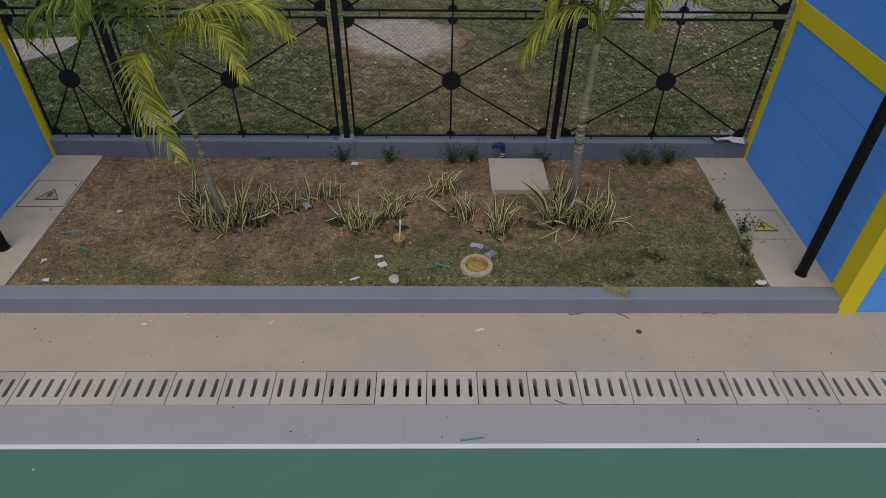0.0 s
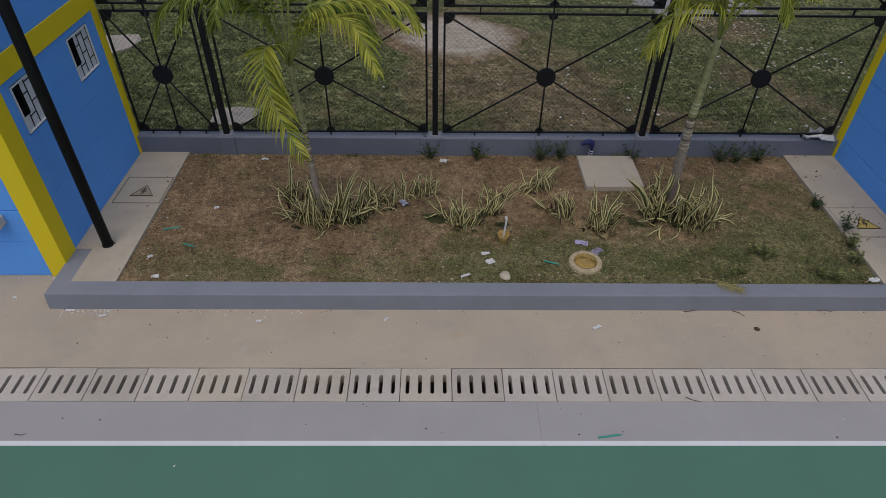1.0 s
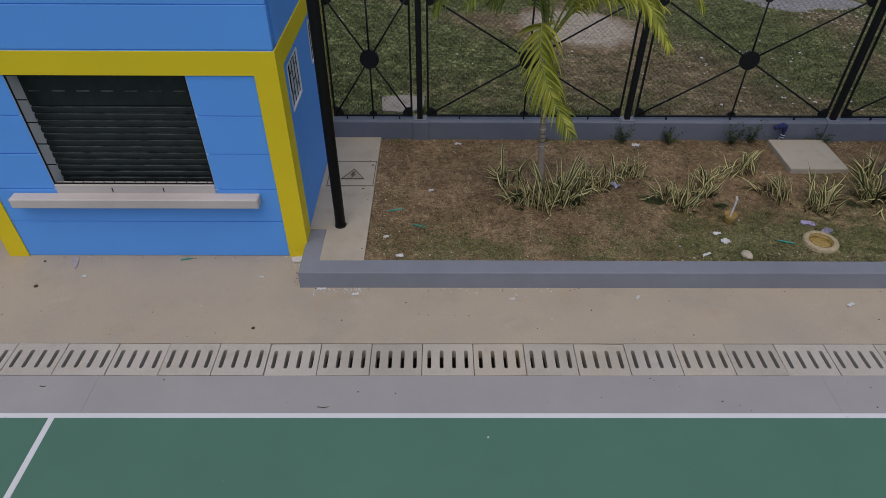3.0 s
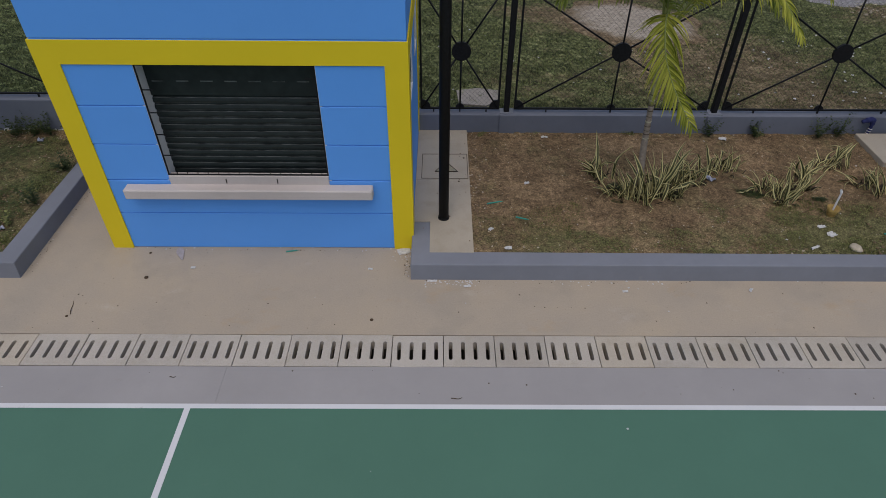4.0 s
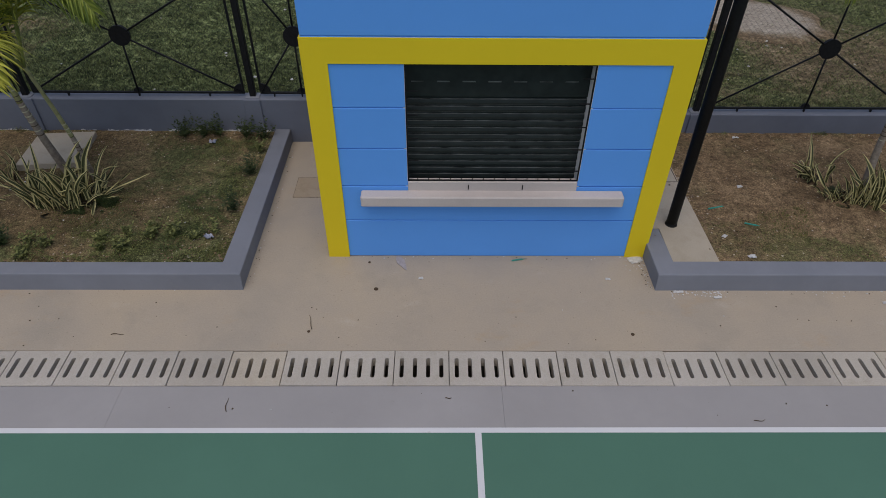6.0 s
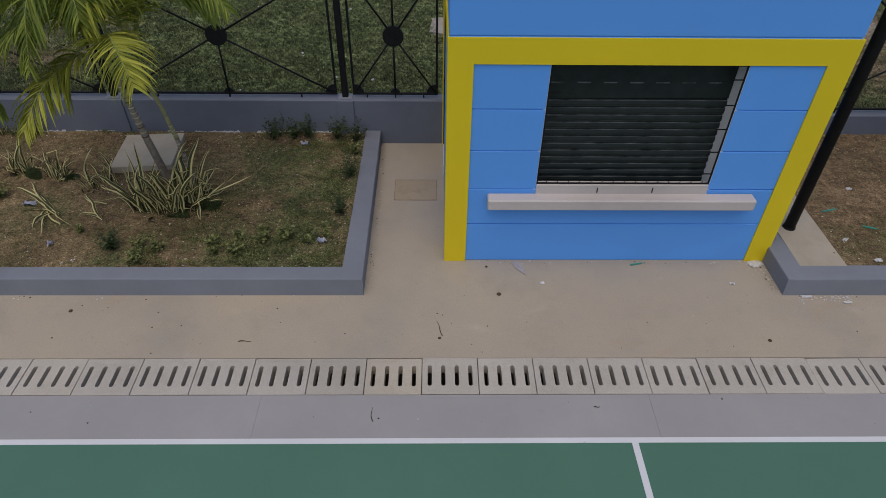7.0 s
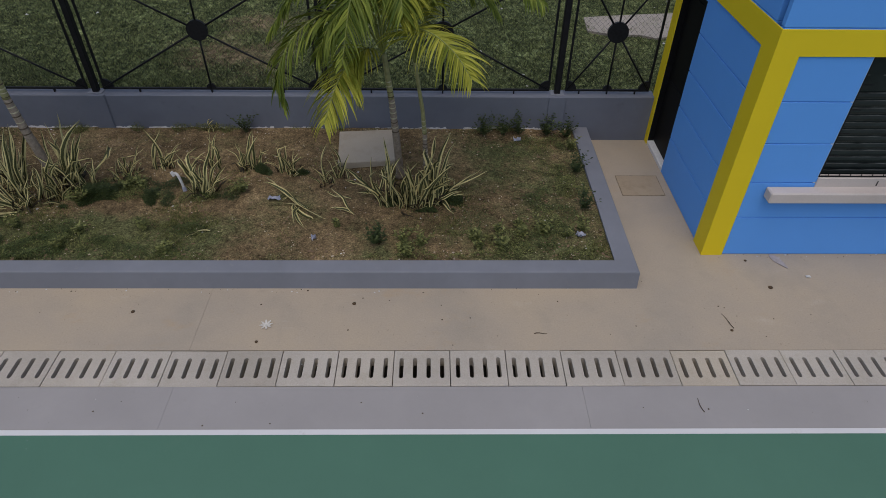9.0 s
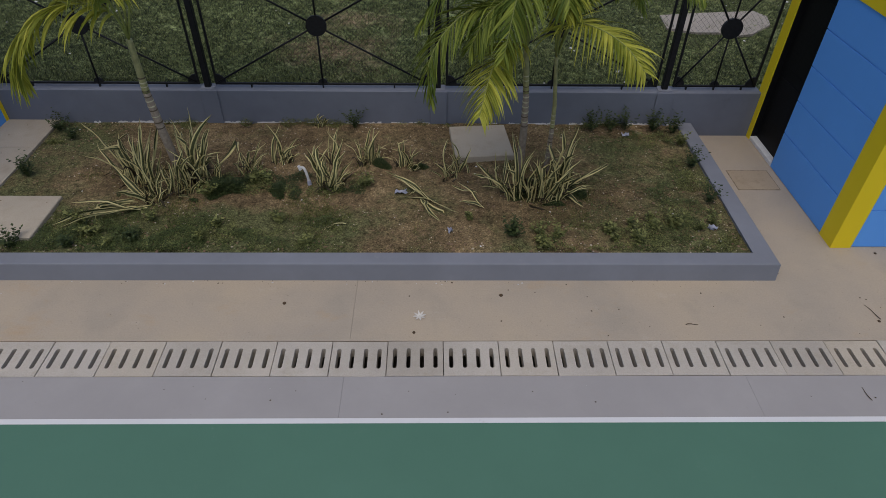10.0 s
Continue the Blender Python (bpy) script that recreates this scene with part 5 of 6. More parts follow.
for x, y, h, n in ((-0.10, 7.64, 0.28, 9), (0.55, 7.64, 0.22, 7), (1.45, 7.62, 0.26, 9), (1.72, 7.64, 0.3, 9), (4.0, 7.6, 0.26, 10), (4.2, 7.58, 0.24, 8), (4.55, 7.62, 0.26, 10),
                   (3.80, 5.50, 0.16, 9), (3.70, 5.58, 0.12, 7), (4.85, 5.45, 0.14, 7), (4.92, 5.72, 0.16, 8), (5.0, 6.02, 0.24, 7), (4.86, 6.5, 0.14, 8), (2.7, 7.6, 0.2, 6)):
    weed(x, y, h, n, SOIL_Z, WEED_GREEN if y > 5.8 else CREEP_GREEN)
for x, y, h, n in ((-16.25, 5.14, 0.2, 10), (-15.7, 5.14, 0.12, 9), (-15.1, 5.24, 0.12, 10), (-16.85, 7.5, 0.22, 12), (-16.72, 6.4, 0.24, 12), (-16.6, 7.3, 0.18, 9),
                   (-13.0, 7.6, 0.24, 8), (-9.86, 7.55, 0.26, 11), (-9.6, 7.6, 0.22, 9), (-9.4, 7.58, 0.26, 9), (-9.05, 7.55, 0.24, 12), (-8.78, 7.5, 0.24, 11), (-8.78, 6.7, 0.22, 11),
                   (-8.82, 5.95, 0.22, 10), (-11.14, 5.32, 0.18, 16)):
    weed(x, y, h, n)
for x, y, h, n in ((-10.84, 5.22, 0.09, 8), (-10.1, 5.36, 0.10, 10), (-9.82, 5.24, 0.13, 12), (-9.36, 5.48, 0.12, 10), (-14.4, 5.26, 0.10, 9), (-13.3, 5.16, 0.08, 7),
                   (-14.52, 6.02, 0.16, 12), (-14.05, 6.28, 0.16, 12), (-12.75, 6.25, 0.15, 11), (-13.9, 6.32, 0.15, 11), (-8.8, 7.2, 0.16, 8)):
    weed(x, y, h, n, SOIL_Z, CREEP_GREEN)


wr = random.Random(77)
for x0, x1, count in ((-16.0, -12.6, 9), (-11.6, -8.9, 12), (3.2, 4.8, 3)):
    for _ in range(count):
        weed(wr.uniform(x0, x1), 5.12 + 0.5 * wr.random() ** 1.6, wr.uniform(0.07, 0.15), wr.randrange(5, 10), SOIL_Z, CREEP_GREEN)


def tufts(name, spots, height, label, spread=0.02, blades=5, mat=GRASS, wide=0.005):
    """Many short grass blades in one mesh."""
    verts, faces = [], []
    r = random.Random(len(spots))
    for x, y, z in spots:
        for k in range(blades):
            a = r.uniform(0, 6.283)
            bx, by = x + r.uniform(-spread, spread), y + r.uniform(-spread, spread)
            h = height * r.uniform(0.5, 1.2)
            l = h * r.uniform(0.2, 1.0)
            w = r.uniform(0.5, 1.0) * wide
            dx, dy = math.cos(a), math.sin(a)
            i = len(verts)
            verts += [(bx - dy * w, by + dx * w, z - 0.01), (bx + dy * w, by - dx * w, z - 0.01), (bx + dx * l, by + dy * l, z + h)]
            faces.append((i, i + 1, i + 2))
    me = bpy.data.meshes.new(name)
    me.from_pydata(verts, [], faces)
    me.materials.append(mat)
    return tagged(new(name, me), label, "grass", kind="stuff")


green, dry = [], []
r = random.Random(11)
while len(green) + len(dry) < 80000:
    x = r.uniform(-22, 13)
    y = 7.95 + 9.0 * r.random() ** 1.4
    v = 0.5 - bare_earth(x, y) + 0.30 * noise.noise((x * 5, y * 5, 2.0))
    if ((x - 0.4) / 1.3) ** 2 + ((y - 13.85) / 1.45) ** 2 < r.uniform(0.6, 1.1):
        continue
    if -7.8 < x < -5.8 and 11.0 < y < 12.0:
        continue
    if v + r.uniform(-0.40, 0.40) > -0.06:
        green.append((x, y, field_height(x, y)))
    elif r.random() < 0.6:
        dry.append((x, y, field_height(x, y)))
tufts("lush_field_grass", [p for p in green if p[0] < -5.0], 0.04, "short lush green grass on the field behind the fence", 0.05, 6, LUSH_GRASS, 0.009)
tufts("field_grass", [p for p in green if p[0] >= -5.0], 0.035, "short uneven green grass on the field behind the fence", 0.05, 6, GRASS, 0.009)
tufts("dry_field_grass", dry, 0.025, "short dry tan grass on the field behind the fence", 0.05, 5, DRY_GRASS, 0.008)


tr = random.Random(19)
clumps = []
while len(clumps) < 1500:
    x, y = tr.uniform(-19, 10), 7.98 + 6.5 * tr.random() ** 1.3
    if bare_earth(x, y) + 0.4 * noise.noise((x * 2.3, y * 2.3, 6.0)) < 0.38:
        clumps.append((x, y, field_height(x, y)))
tufts("grass_tussocks", clumps, 0.085, "taller grass tussocks scattered in the lawn", 0.055, 16, LUSH_GRASS, 0.006)


def ground_leaves(name, boxes, count, size, mat, label, seed):
    """Small broad leaves of low ground cover, strewn over rectangles."""
    rr = random.Random(seed)
    verts, faces = [], []
    while len(faces) < count:
        x0, x1, y0, y1 = boxes[rr.randrange(len(boxes))]
        x, y = rr.uniform(x0, x1), y0 + (y1 - y0) * rr.random() ** 1.3
        if noise.noise((x * 0.9, y * 0.9, 12.0)) + 0.7 * noise.noise((x * 3, y * 3, 5.0)) + rr.uniform(-0.25, 0.25) < 0.08:
            continue
        a, s, z = rr.uniform(0, 6.28), size * rr.uniform(0.5, 1.4), field_height(x, y) + rr.uniform(0.01, 0.06)
        dx, dy, k = math.cos(a) * s, math.sin(a) * s, rr.uniform(-0.5, 0.5) * s
        i = len(verts)
        verts += [(x - dx, y - dy, z - k), (x + dy * 0.5, y - dx * 0.5, z + 0.2 * s), (x + dx, y + dy, z + k), (x - dy * 0.5, y + dx * 0.5, z + 0.2 * s)]
        faces.append((i, i + 1, i + 2, i + 3))
    me = bpy.data.meshes.new(name)
    me.from_pydata(verts, [], faces)
    me.materials.append(mat)
    return tagged(new(name, me), label, "ground cover", kind="stuff")


ground_leaves("field_cover", [(-22, -5, 7.95, 14.5), (-22, -5, 7.95, 14.5), (-5, 13, 7.95, 15.0)], 30000, 0.017, GRASS, "low broad-leaved ground cover behind the fence", 31)
spots = []
while len(spots) < 16000:
    left = r.random() < 0.62
    x = r.uniform(-17.0, -8.72) if left else r.uniform(-3.4, 4.9)
    y = r.uniform(5.06, 7.68)
    v = noise.noise((x * 0.8, y * 0.8, 4.0)) + 0.6 * noise.noise((x * 2.6, y * 2.6, 1.0)) + (-0.05 if left else -0.15) + 0.3 * (6.0 - y)
    if not left:
        v += 0.05 * (x - 0.5)
    if v + r.uniform(-0.25, 0.25) > 0.15:
        spots.append((x, y, SOIL_Z))
tufts("bed_grass", spots, 0.013, "sparse low grass and moss on the bed soil", 0.05, 7, CREEP_GREEN, 0.0045)


def creepers(name, boxes, count, size, height, mat, label, seed, cut=0.12, freq=1.3):
    """Low leafy weeds in irregular mats over rectangles of the beds."""
    rr = random.Random(seed)
    verts, faces = [], []
    while len(faces) < count:
        x0, x1, y0, y1 = boxes[rr.randrange(len(boxes))]
        x, y = rr.uniform(x0, x1), rr.uniform(y0, y1)
        v = noise.noise((x * freq, y * freq * 1.4, seed)) + 0.7 * noise.noise((x * 5.5, y * 5.5, seed)) - cut + rr.uniform(-0.12, 0.12)
        v -= 0.7 * max(0.0, 1 - min(x - x0, x1 - x, y - y0 + (0.3 if y0 < 5.1 else 0.0), y1 - y + (0.3 if y1 > 7.55 else 0.0)) / 0.22)
        if v < 0:
            continue
        z = SOIL_Z + 0.005 + height * min(1.0, v * 2.2) * rr.random()
        a, s, e = rr.uniform(0, 6.28), size * rr.uniform(0.5, 1.4), rr.uniform(-0.6, 0.6)
        dx, dy, k = math.cos(a) * s, math.sin(a) * s, e * s
        w = rr.uniform(0.3, 0.55)
        i = len(verts)
        verts += [(x - dx, y - dy, z - k), (x + dy * w, y - dx * w, z), (x + dx, y + dy, z + k), (x - dy * w, y + dx * w, z)]
        faces.append((i, i + 1, i + 2, i + 3))
    me = bpy.data.meshes.new(name)
    me.from_pydata(verts, [], faces)
    me.materials.append(mat)
    return tagged(new(name, me), label, "ground cover", kind="stuff")


creepers("creeping_weeds", [(-16.1, -12.6, 5.06, 5.62), (-11.4, -8.72, 5.06, 5.7), (-9.6, -8.72, 5.4, 7.6), (-14.6, -12.6, 5.9, 6.5)], 16000, 0.009, 0.12, CREEP_GREEN, "low creeping weeds on the bed soil", 41, 0.06, 2.2)
creepers("low_weeds", [(-16.3, -12.9, 5.06, 5.85), (-16.3, -13.6, 5.06, 5.6)], 19000, 0.009, 0.05, LOW_GREEN, "dense low green weeds along the kerb", 67, -0.12, 1.6)
creepers("low_weeds", [(1.4, 4.9, 5.06, 6.1), (1.4, 4.9, 5.06, 6.1)], 4000, 0.008, 0.04, LOW_GREEN, "thin low green weeds on the soil", 71, 0.14, 1.8)
creepers("creeping_weeds", [(1.6, 4.9, 5.06, 5.9), (1.6, 4.9, 5.06, 5.9), (-2.6, 1.6, 5.06, 5.6), (3.4, 4.9, 5.6, 7.6), (-1.0, 1.8, 5.4, 6.1)], 17000, 0.008, 0.055, CREEP_GREEN, "low creeping weeds on the bed soil", 43, 0.12, 2.2)
creepers("creeping_weeds", [(-16.6, -8.72, 7.52, 7.71), (-3.4, 4.9, 7.58, 7.71), (-17.0, -16.6, 6.0, 7.6)], 6000, 0.009, 0.09, CREEP_GREEN, "low creeping weeds along the wall foot", 47, 0.16, 2.0)
# weeds whose dark colour also paints contact shade at the plant feet
creepers("dark_weeds", [(-14.7, -12.6, 5.95, 6.6), (-15.7, -14.4, 5.85, 6.2), (-14.9, -13.8, 5.95, 6.5), (-13.5, -12.9, 6.0, 6.4), (-11.2, -10.2, 5.85, 6.3)], 11000, 0.010, 0.09, WEED_GREEN, "dark low weeds, also contact shade, round the plant feet", 53, 0.1, 2.4)
creepers("dark_weeds", [(-11.25, -10.25, 5.85, 6.4), (-12.75, -11.6, 6.45, 6.85)], 5000, 0.010, 0.10, WEED_GREEN, "dark leafy weeds, also contact shade, round the plant feet", 63, -0.02, 2.4)
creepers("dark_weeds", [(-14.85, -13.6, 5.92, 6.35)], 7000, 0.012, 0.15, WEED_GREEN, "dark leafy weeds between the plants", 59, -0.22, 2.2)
# right bed: dark undergrowth, also painting the shade between clump feet
creepers("dark_weeds", [(-1.95, -0.75, 5.9, 6.45), (1.8, 3.55, 5.9, 6.45), (-0.2, 0.9, 5.95, 6.4)], 6000, 0.009, 0.07, WEED_GREEN, "dark low weeds, also contact shade, round the plant feet", 57, 0.06, 2.6)
creepers("creeping_weeds", [(-10.3, -8.72, 5.06, 7.68), (-9.6, -8.72, 5.06, 7.68)], 6500, 0.009, 0.05, LOW_GREEN, "low creeping weeds on the bed soil", 61, 0.12, 1.8)


# ---------------------------------------------------------------- litter
PAPER = plain("white_paper", (0.50, 0.49, 0.48), 0.7)
BLUISH = plain("bluish_plastic_wrap", (0.30, 0.31, 0.38), 0.35)
INSOLE = plain("dirty_foam", (0.34, 0.30, 0.29), 0.8)
BLOOM = plain("wilted_petal", (0.52, 0.49, 0.44), 0.7)
PURPLE = plain("purple_sachet", (0.32, 0.28, 0.42), 0.4)
TEAL = plain("teal_plastic", (0.03, 0.24, 0.19), 0.4)
CUP_YELLOW = plain("ochre_plastic", (0.30, 0.20, 0.06), 0.6, 0.0, 0.3)
RING_CREAM = plain("cream_plastic", (0.34, 0.275, 0.165), 0.7, 0.0, 0.25)
NAVY = plain("navy_cloth", (0.02, 0.025, 0.09), 0.9)
STONE = plain("pale_stone", (0.40, 0.34, 0.26), 0.85)
RUBBLE = plain("pale_rubble", (0.36, 0.31, 0.23), 0.9, 0.0, 0.35)
CLOD = plain("soil_clod", (0.17, 0.115, 0.07), 0.95)
BROWN_BIT = plain("brown_leaf_bit", (0.07, 0.045, 0.025), 0.9)


def scrap(name, x, y, z, w, l, turn, mat, label, category, seed=0, crumple=0.02):
    """A crumpled thin sheet lying flat."""
    bm = bmesh.new()
    nx, ny = 5, 5
    rr = random.Random(seed)
    top, low = [], []
    for j in range(ny + 1):
        for i in range(nx + 1):
            u, v = i / nx - 0.5, j / ny - 0.5
            jx, jy = rr.uniform(-0.06, 0.06), rr.uniform(-0.06, 0.06)
            h = crumple * rr.random()
            top.append(bm.verts.new(((u + jx) * w, (v + jy) * l, h + 0.004)))
            low.append(bm.verts.new(((u + jx) * w, (v + jy) * l, h)))
    m = nx + 1
    for grid, flip in ((top, False), (low, True)):
        for j in range(ny):
            for i in range(nx):
                q = [grid[j * m + i], grid[j * m + i + 1], grid[(j + 1) * m + i + 1], grid[(j + 1) * m + i]]
                bm.faces.new(q[::-1] if flip else q)
    ob = tagged(part(name, bm, mat), label, category)
    ob.matrix_world = pose(x, y, z, 0, 0, turn)
    return ob


S = SOIL_Z + 0.004
for i, (x, y, w, l, a) in enumerate(((0.54, 5.55, 0.10, 0.045, 10), (0.59, 5.41, 0.10, 0.08, 30), (0.29, 5.17, 0.11, 0.035, 25), (-2.82, 6.42, 0.06, 0.04, 0),
                                     (-3.33, 5.48, 0.06, 0.04, 40), (-3.16, 5.14, 0.08, 0.05, 10), (0.06, 7.55, 0.08, 0.10, 70), (4.9, 5.12, 0.14, 0.06, 10), (-2.45, 7.58, 0.09, 0.03, 5))):
    scrap("paper_scrap", x, y, S, w, l, a, PAPER, "torn white paper scrap lying on the soil", "litter", i)
for i, (x, y, w, l, a) in enumerate(((1.70, 5.76, 0.15, 0.08, -15), (1.86, 5.61, 0.13, 0.09, 40))):
    scrap("sachet", x, y, S, w, l, a, PURPLE, "empty purple and white sachet lying on the soil", "litter", 30 + i, 0.008)
for i, (x, y, w, l, a) in enumerate(((-12.34, 6.08, 0.14, 0.06, 10), (-11.79, 5.38, 0.05, 0.06, 20), (-8.96, 5.44, 0.07, 0.09, 60), (-0.45, 6.52, 0.08, 0.12, 30), (-9.45, 7.4, 0.09, 0.07, 0))):
    scrap("plastic_wrapper", x, y, S, w, l, a, BLUISH, "crumpled bluish plastic wrapper lying on the soil", "litter", 50 + i, 0.05)
for i, (x, y, w, l, a) in enumerate(((1.68, 4.55, 0.10, 0.035, 30), (-4.0, 4.78, 0.10, 0.03, 0), (-3.62, 4.70, 0.08, 0.03, 5), (-4.33, 5.28, 0.14, 0.10, 20), (-6.66, 4.98, 0.05, 0.03, 0), (-4.69, 4.97, 0.05, 0.03, 0), (-1.93, 4.63, 0.06, 0.03, 0), (-0.57, 4.66, 0.06, 0.03, 50))):
    scrap("chalk_flake", x, y, 0.002, w, l, a, PAPER, "small white flake lying on the concrete", "litter", 70 + i, 0.008)
bm = prism_bm([((0.034 + 0.010 * math.cos(2 * a) * (1 if math.sin(a) > 0 else 0.2)) * math.cos(a) + 0.006 * math.sin(2 * a), 0.125 * math.sin(a)) for a in (2 * math.pi * k / 28 for k in range(28))], 0.0, 0.007)
insole = tagged(part("shoe_insole", bm, INSOLE), "dirty white shoe insole lying by the kiosk", "insole")
insole.matrix_world = pose(-6.87, 5.22, 0.003, 0, 0, 25)
scrap("white_sack", 5.35, 7.74, 0.445, 0.42, 0.13, 0, PAPER, "crumpled white plastic sack lying on the low wall", "sack", 91, 0.09)
scrap("white_sack", 5.42, 7.885, 0.445, 0.26, 0.06, 0, PAPER, "crumpled white plastic sack behind the fence foot", "sack", 94, 0.12)

# striped sock left against the low wall
sock = tagged(empty("sock", (2.14, 7.66, 0.19)), "navy cloth sock with white stripes against the low wall", "sock")
way = smooth_path([(2.00, 7.66, 0.395), (2.08, 7.655, 0.43), (2.145, 7.66, 0.42), (2.16, 7.66, 0.34), (2.15, 7.65, 0.26), (2.13, 7.64, 0.18)], 24)
part("cloth", tube_bm(way, [0.022 + 0.020 * math.sin(math.pi * min(1, k / 15)) + 0.004 * math.sin(k * 2.1) for k in range(25)], 10), NAVY, sock, "", True)
for k in (17, 19, 21, 23):
    part("stripe", tube_bm([way[k], way[k].lerp(way[k + 1], 0.5)], [0.031, 0.031], 10), PAPER, sock, "white stripe")

# bent piece of white plastic standing in the bed, shaped as a tube with a cap
pipe = tagged(empty("bent_plastic_piece", (-13.42, 6.27, SOIL_Z)), "bent piece of white plastic standing in the soil", "pipe")
part("pipe", tube_bm(smooth_path([(-13.41, 6.265, SOIL_Z - 0.02), (-13.425, 6.27, 0.28), (-13.455, 6.285, 0.375), (-13.50, 6.29, 0.385)], 12), [0.016] * 13, 10), PAPER, pipe, "", True)
part("piece_cap", cyl_bm((-13.495, 6.29, 0.355), (-13.515, 6.29, 0.405), 0.022, 0.018, 10), PAPER, pipe, "white plastic cap")
part("wrap", cyl_bm((-13.41, 6.265, SOIL_Z), (-13.415, 6.267, 0.22), 0.026, 0.021, 10), BLUISH, pipe, "bluish plastic wrap")

for i, (x, y, z, a, l) in enumerate(((1.53, 3.22, 0.008, 8, 0.20), (1.28, 5.40, S + 0.008, -20, 0.16), (-3.26, 6.0, S + 0.008, 15, 0.18), (-2.96, 5.69, S + 0.008, -20, 0.13), (-5.62, 5.27, 0.008, 12, 0.12))):
    bm = cyl_bm((-l / 2, 0, 0), (l / 2, 0, 0), 0.009, 0.009, 8)
    cyl_bm((l / 2, 0, 0), (l / 2 + 0.03, 0, 0), 0.005, 0.003, 8, bm)
    ob = tagged(part("plastic_stick", bm, TEAL), "teal plastic stick lying on the ground", "litter")
    ob.matrix_world = pose(x, y, z, 0, 0, a)

# eight-pointed pale bloom fallen on the walkway
bm = bmesh.new()
for k in range(8):
    a = k * math.pi / 4 + 0.2
    d, s = Vector((math.cos(a), math.sin(a), 0)), Vector((-math.sin(a), math.cos(a), 0))
    q = [d * 0.008 - s * 0.010, d * 0.055 - s * 0.012, d * 0.085, d * 0.055 + s * 0.012, d * 0.008 + s * 0.010]
    vs = [bm.verts.new(p + Vector((0, 0, 0.004 + 0.012 * p.length / 0.08))) for p in q]
    bm.faces.new(vs)
cyl_bm((0, 0, 0), (0, 0, 0.012), 0.014, 0.010, 8, bm)
ob = tagged(part("fallen_bloom", bm, BLOOM), "white star-shaped flower lying on the walkway", "flower")
ob.matrix_world = pose(-12.10, 4.31, 0.0) @ Matrix.Scale(0.8, 4)

# cup with a pale stick
cup = tagged(empty("cup", (0.765, 5.80, SOIL_Z)), "small ochre plastic cup with a white stick, standing on soil", "cup")
bm = bmesh.new()
prof = [(0.050, 0.0), (0.062, 0.06), (0.075, 0.11), (0.070, 0.11), (0.056, 0.055), (0.0, 0.02)]
rings = []
for rr, zz in prof:
    rings.append([bm.verts.new((0.765 + rr * math.cos(2 * math.pi * k / 18), 5.80 + rr * math.sin(2 * math.pi * k / 18), SOIL_Z + zz)) for k in range(18)])
for a, b in zip(rings, rings[1:]):
    for k in range(18):
        j = (k + 1) % 18
        bm.faces.new((a[k], a[j], b[j], b[k]))
part("cup_body", bm, CUP_YELLOW, cup, "", True)
part("stick", cyl_bm((0.765, 5.80, SOIL_Z + 0.03), (0.79, 5.83, SOIL_Z + 0.30), 0.011, 0.011, 8), PAPER, cup, "white stick")
part("stick_tip", cyl_bm((0.79, 5.83, SOIL_Z + 0.30), (0.78, 5.85, SOIL_Z + 0.33), 0.016, 0.012, 8), PAPER, cup, "white stick tip")

# buried pipe collar
col = tagged(empty("pipe_collar", (1.68, 5.39, SOIL_Z)), "cream plastic pipe collar with ochre inside, sunk in soil", "pipe")


def ring_bm(prof, cx, cy, cz, n=36):
    bm = bmesh.new()
    rings = [[bm.verts.new((cx + a * math.cos(2 * math.pi * k / n), cy + a * math.sin(2 * math.pi * k / n), cz + b)) for k in range(n)] for a, b in prof]
    for p, q in zip(rings, rings[1:]):
        for k in range(n):
            j = (k + 1) % n
            bm.faces.new((p[k], p[j], q[j], q[k]))
    return bm


part("flange", ring_bm([(0.192, -0.04), (0.192, 0.03), (0.184, 0.042), (0.14, 0.047), (0.13, 0.04)], 1.68, 5.39, SOIL_Z), RING_CREAM, col, "cream flange", True)
part("pipe_inside", ring_bm([(0.13, 0.045), (0.122, -0.02), (0.115, 0.008), (0.06, 0.012), (0.0, 0.014)], 1.68, 5.39, SOIL_Z), CUP_YELLOW, col, "ochre inner pipe", True)

# stones
for i, (x, y, s) in enumerate(((0.74, 5.15, 0.07), (-11.30, 4.59, 0.02), (-12.15, 4.10, 0.016), (-7.12, 4.82, 0.022), (-7.72, 4.24, 0.015), (-7.22, 5.23, 0.015), (-4.61, 4.2, 0.018), (-13.41, 4.48, 0.018), (3.39, 4.53, 0.03))):
    bm = bmesh.new()
    bmesh.ops.create_icosphere(bm, subdivisions=2, radius=s)
    for v in bm.verts:
        v.co *= 1 + 0.3 * noise.noise(v.co * 20 + Vector((i, 0, 0)))
        v.co.z *= 0.45
    ob = tagged(part("stone", bm, STONE if s > 0.05 else BROWN_BIT, None, "", True), "small weathered stone lying on the ground" if s > 0.05 else "dark dry crumb lying on the concrete", "stone")
    ob.matrix_world = pose(x, y, (S if y > 5.05 and s > 0.05 else 0.0) + s * 0.3)

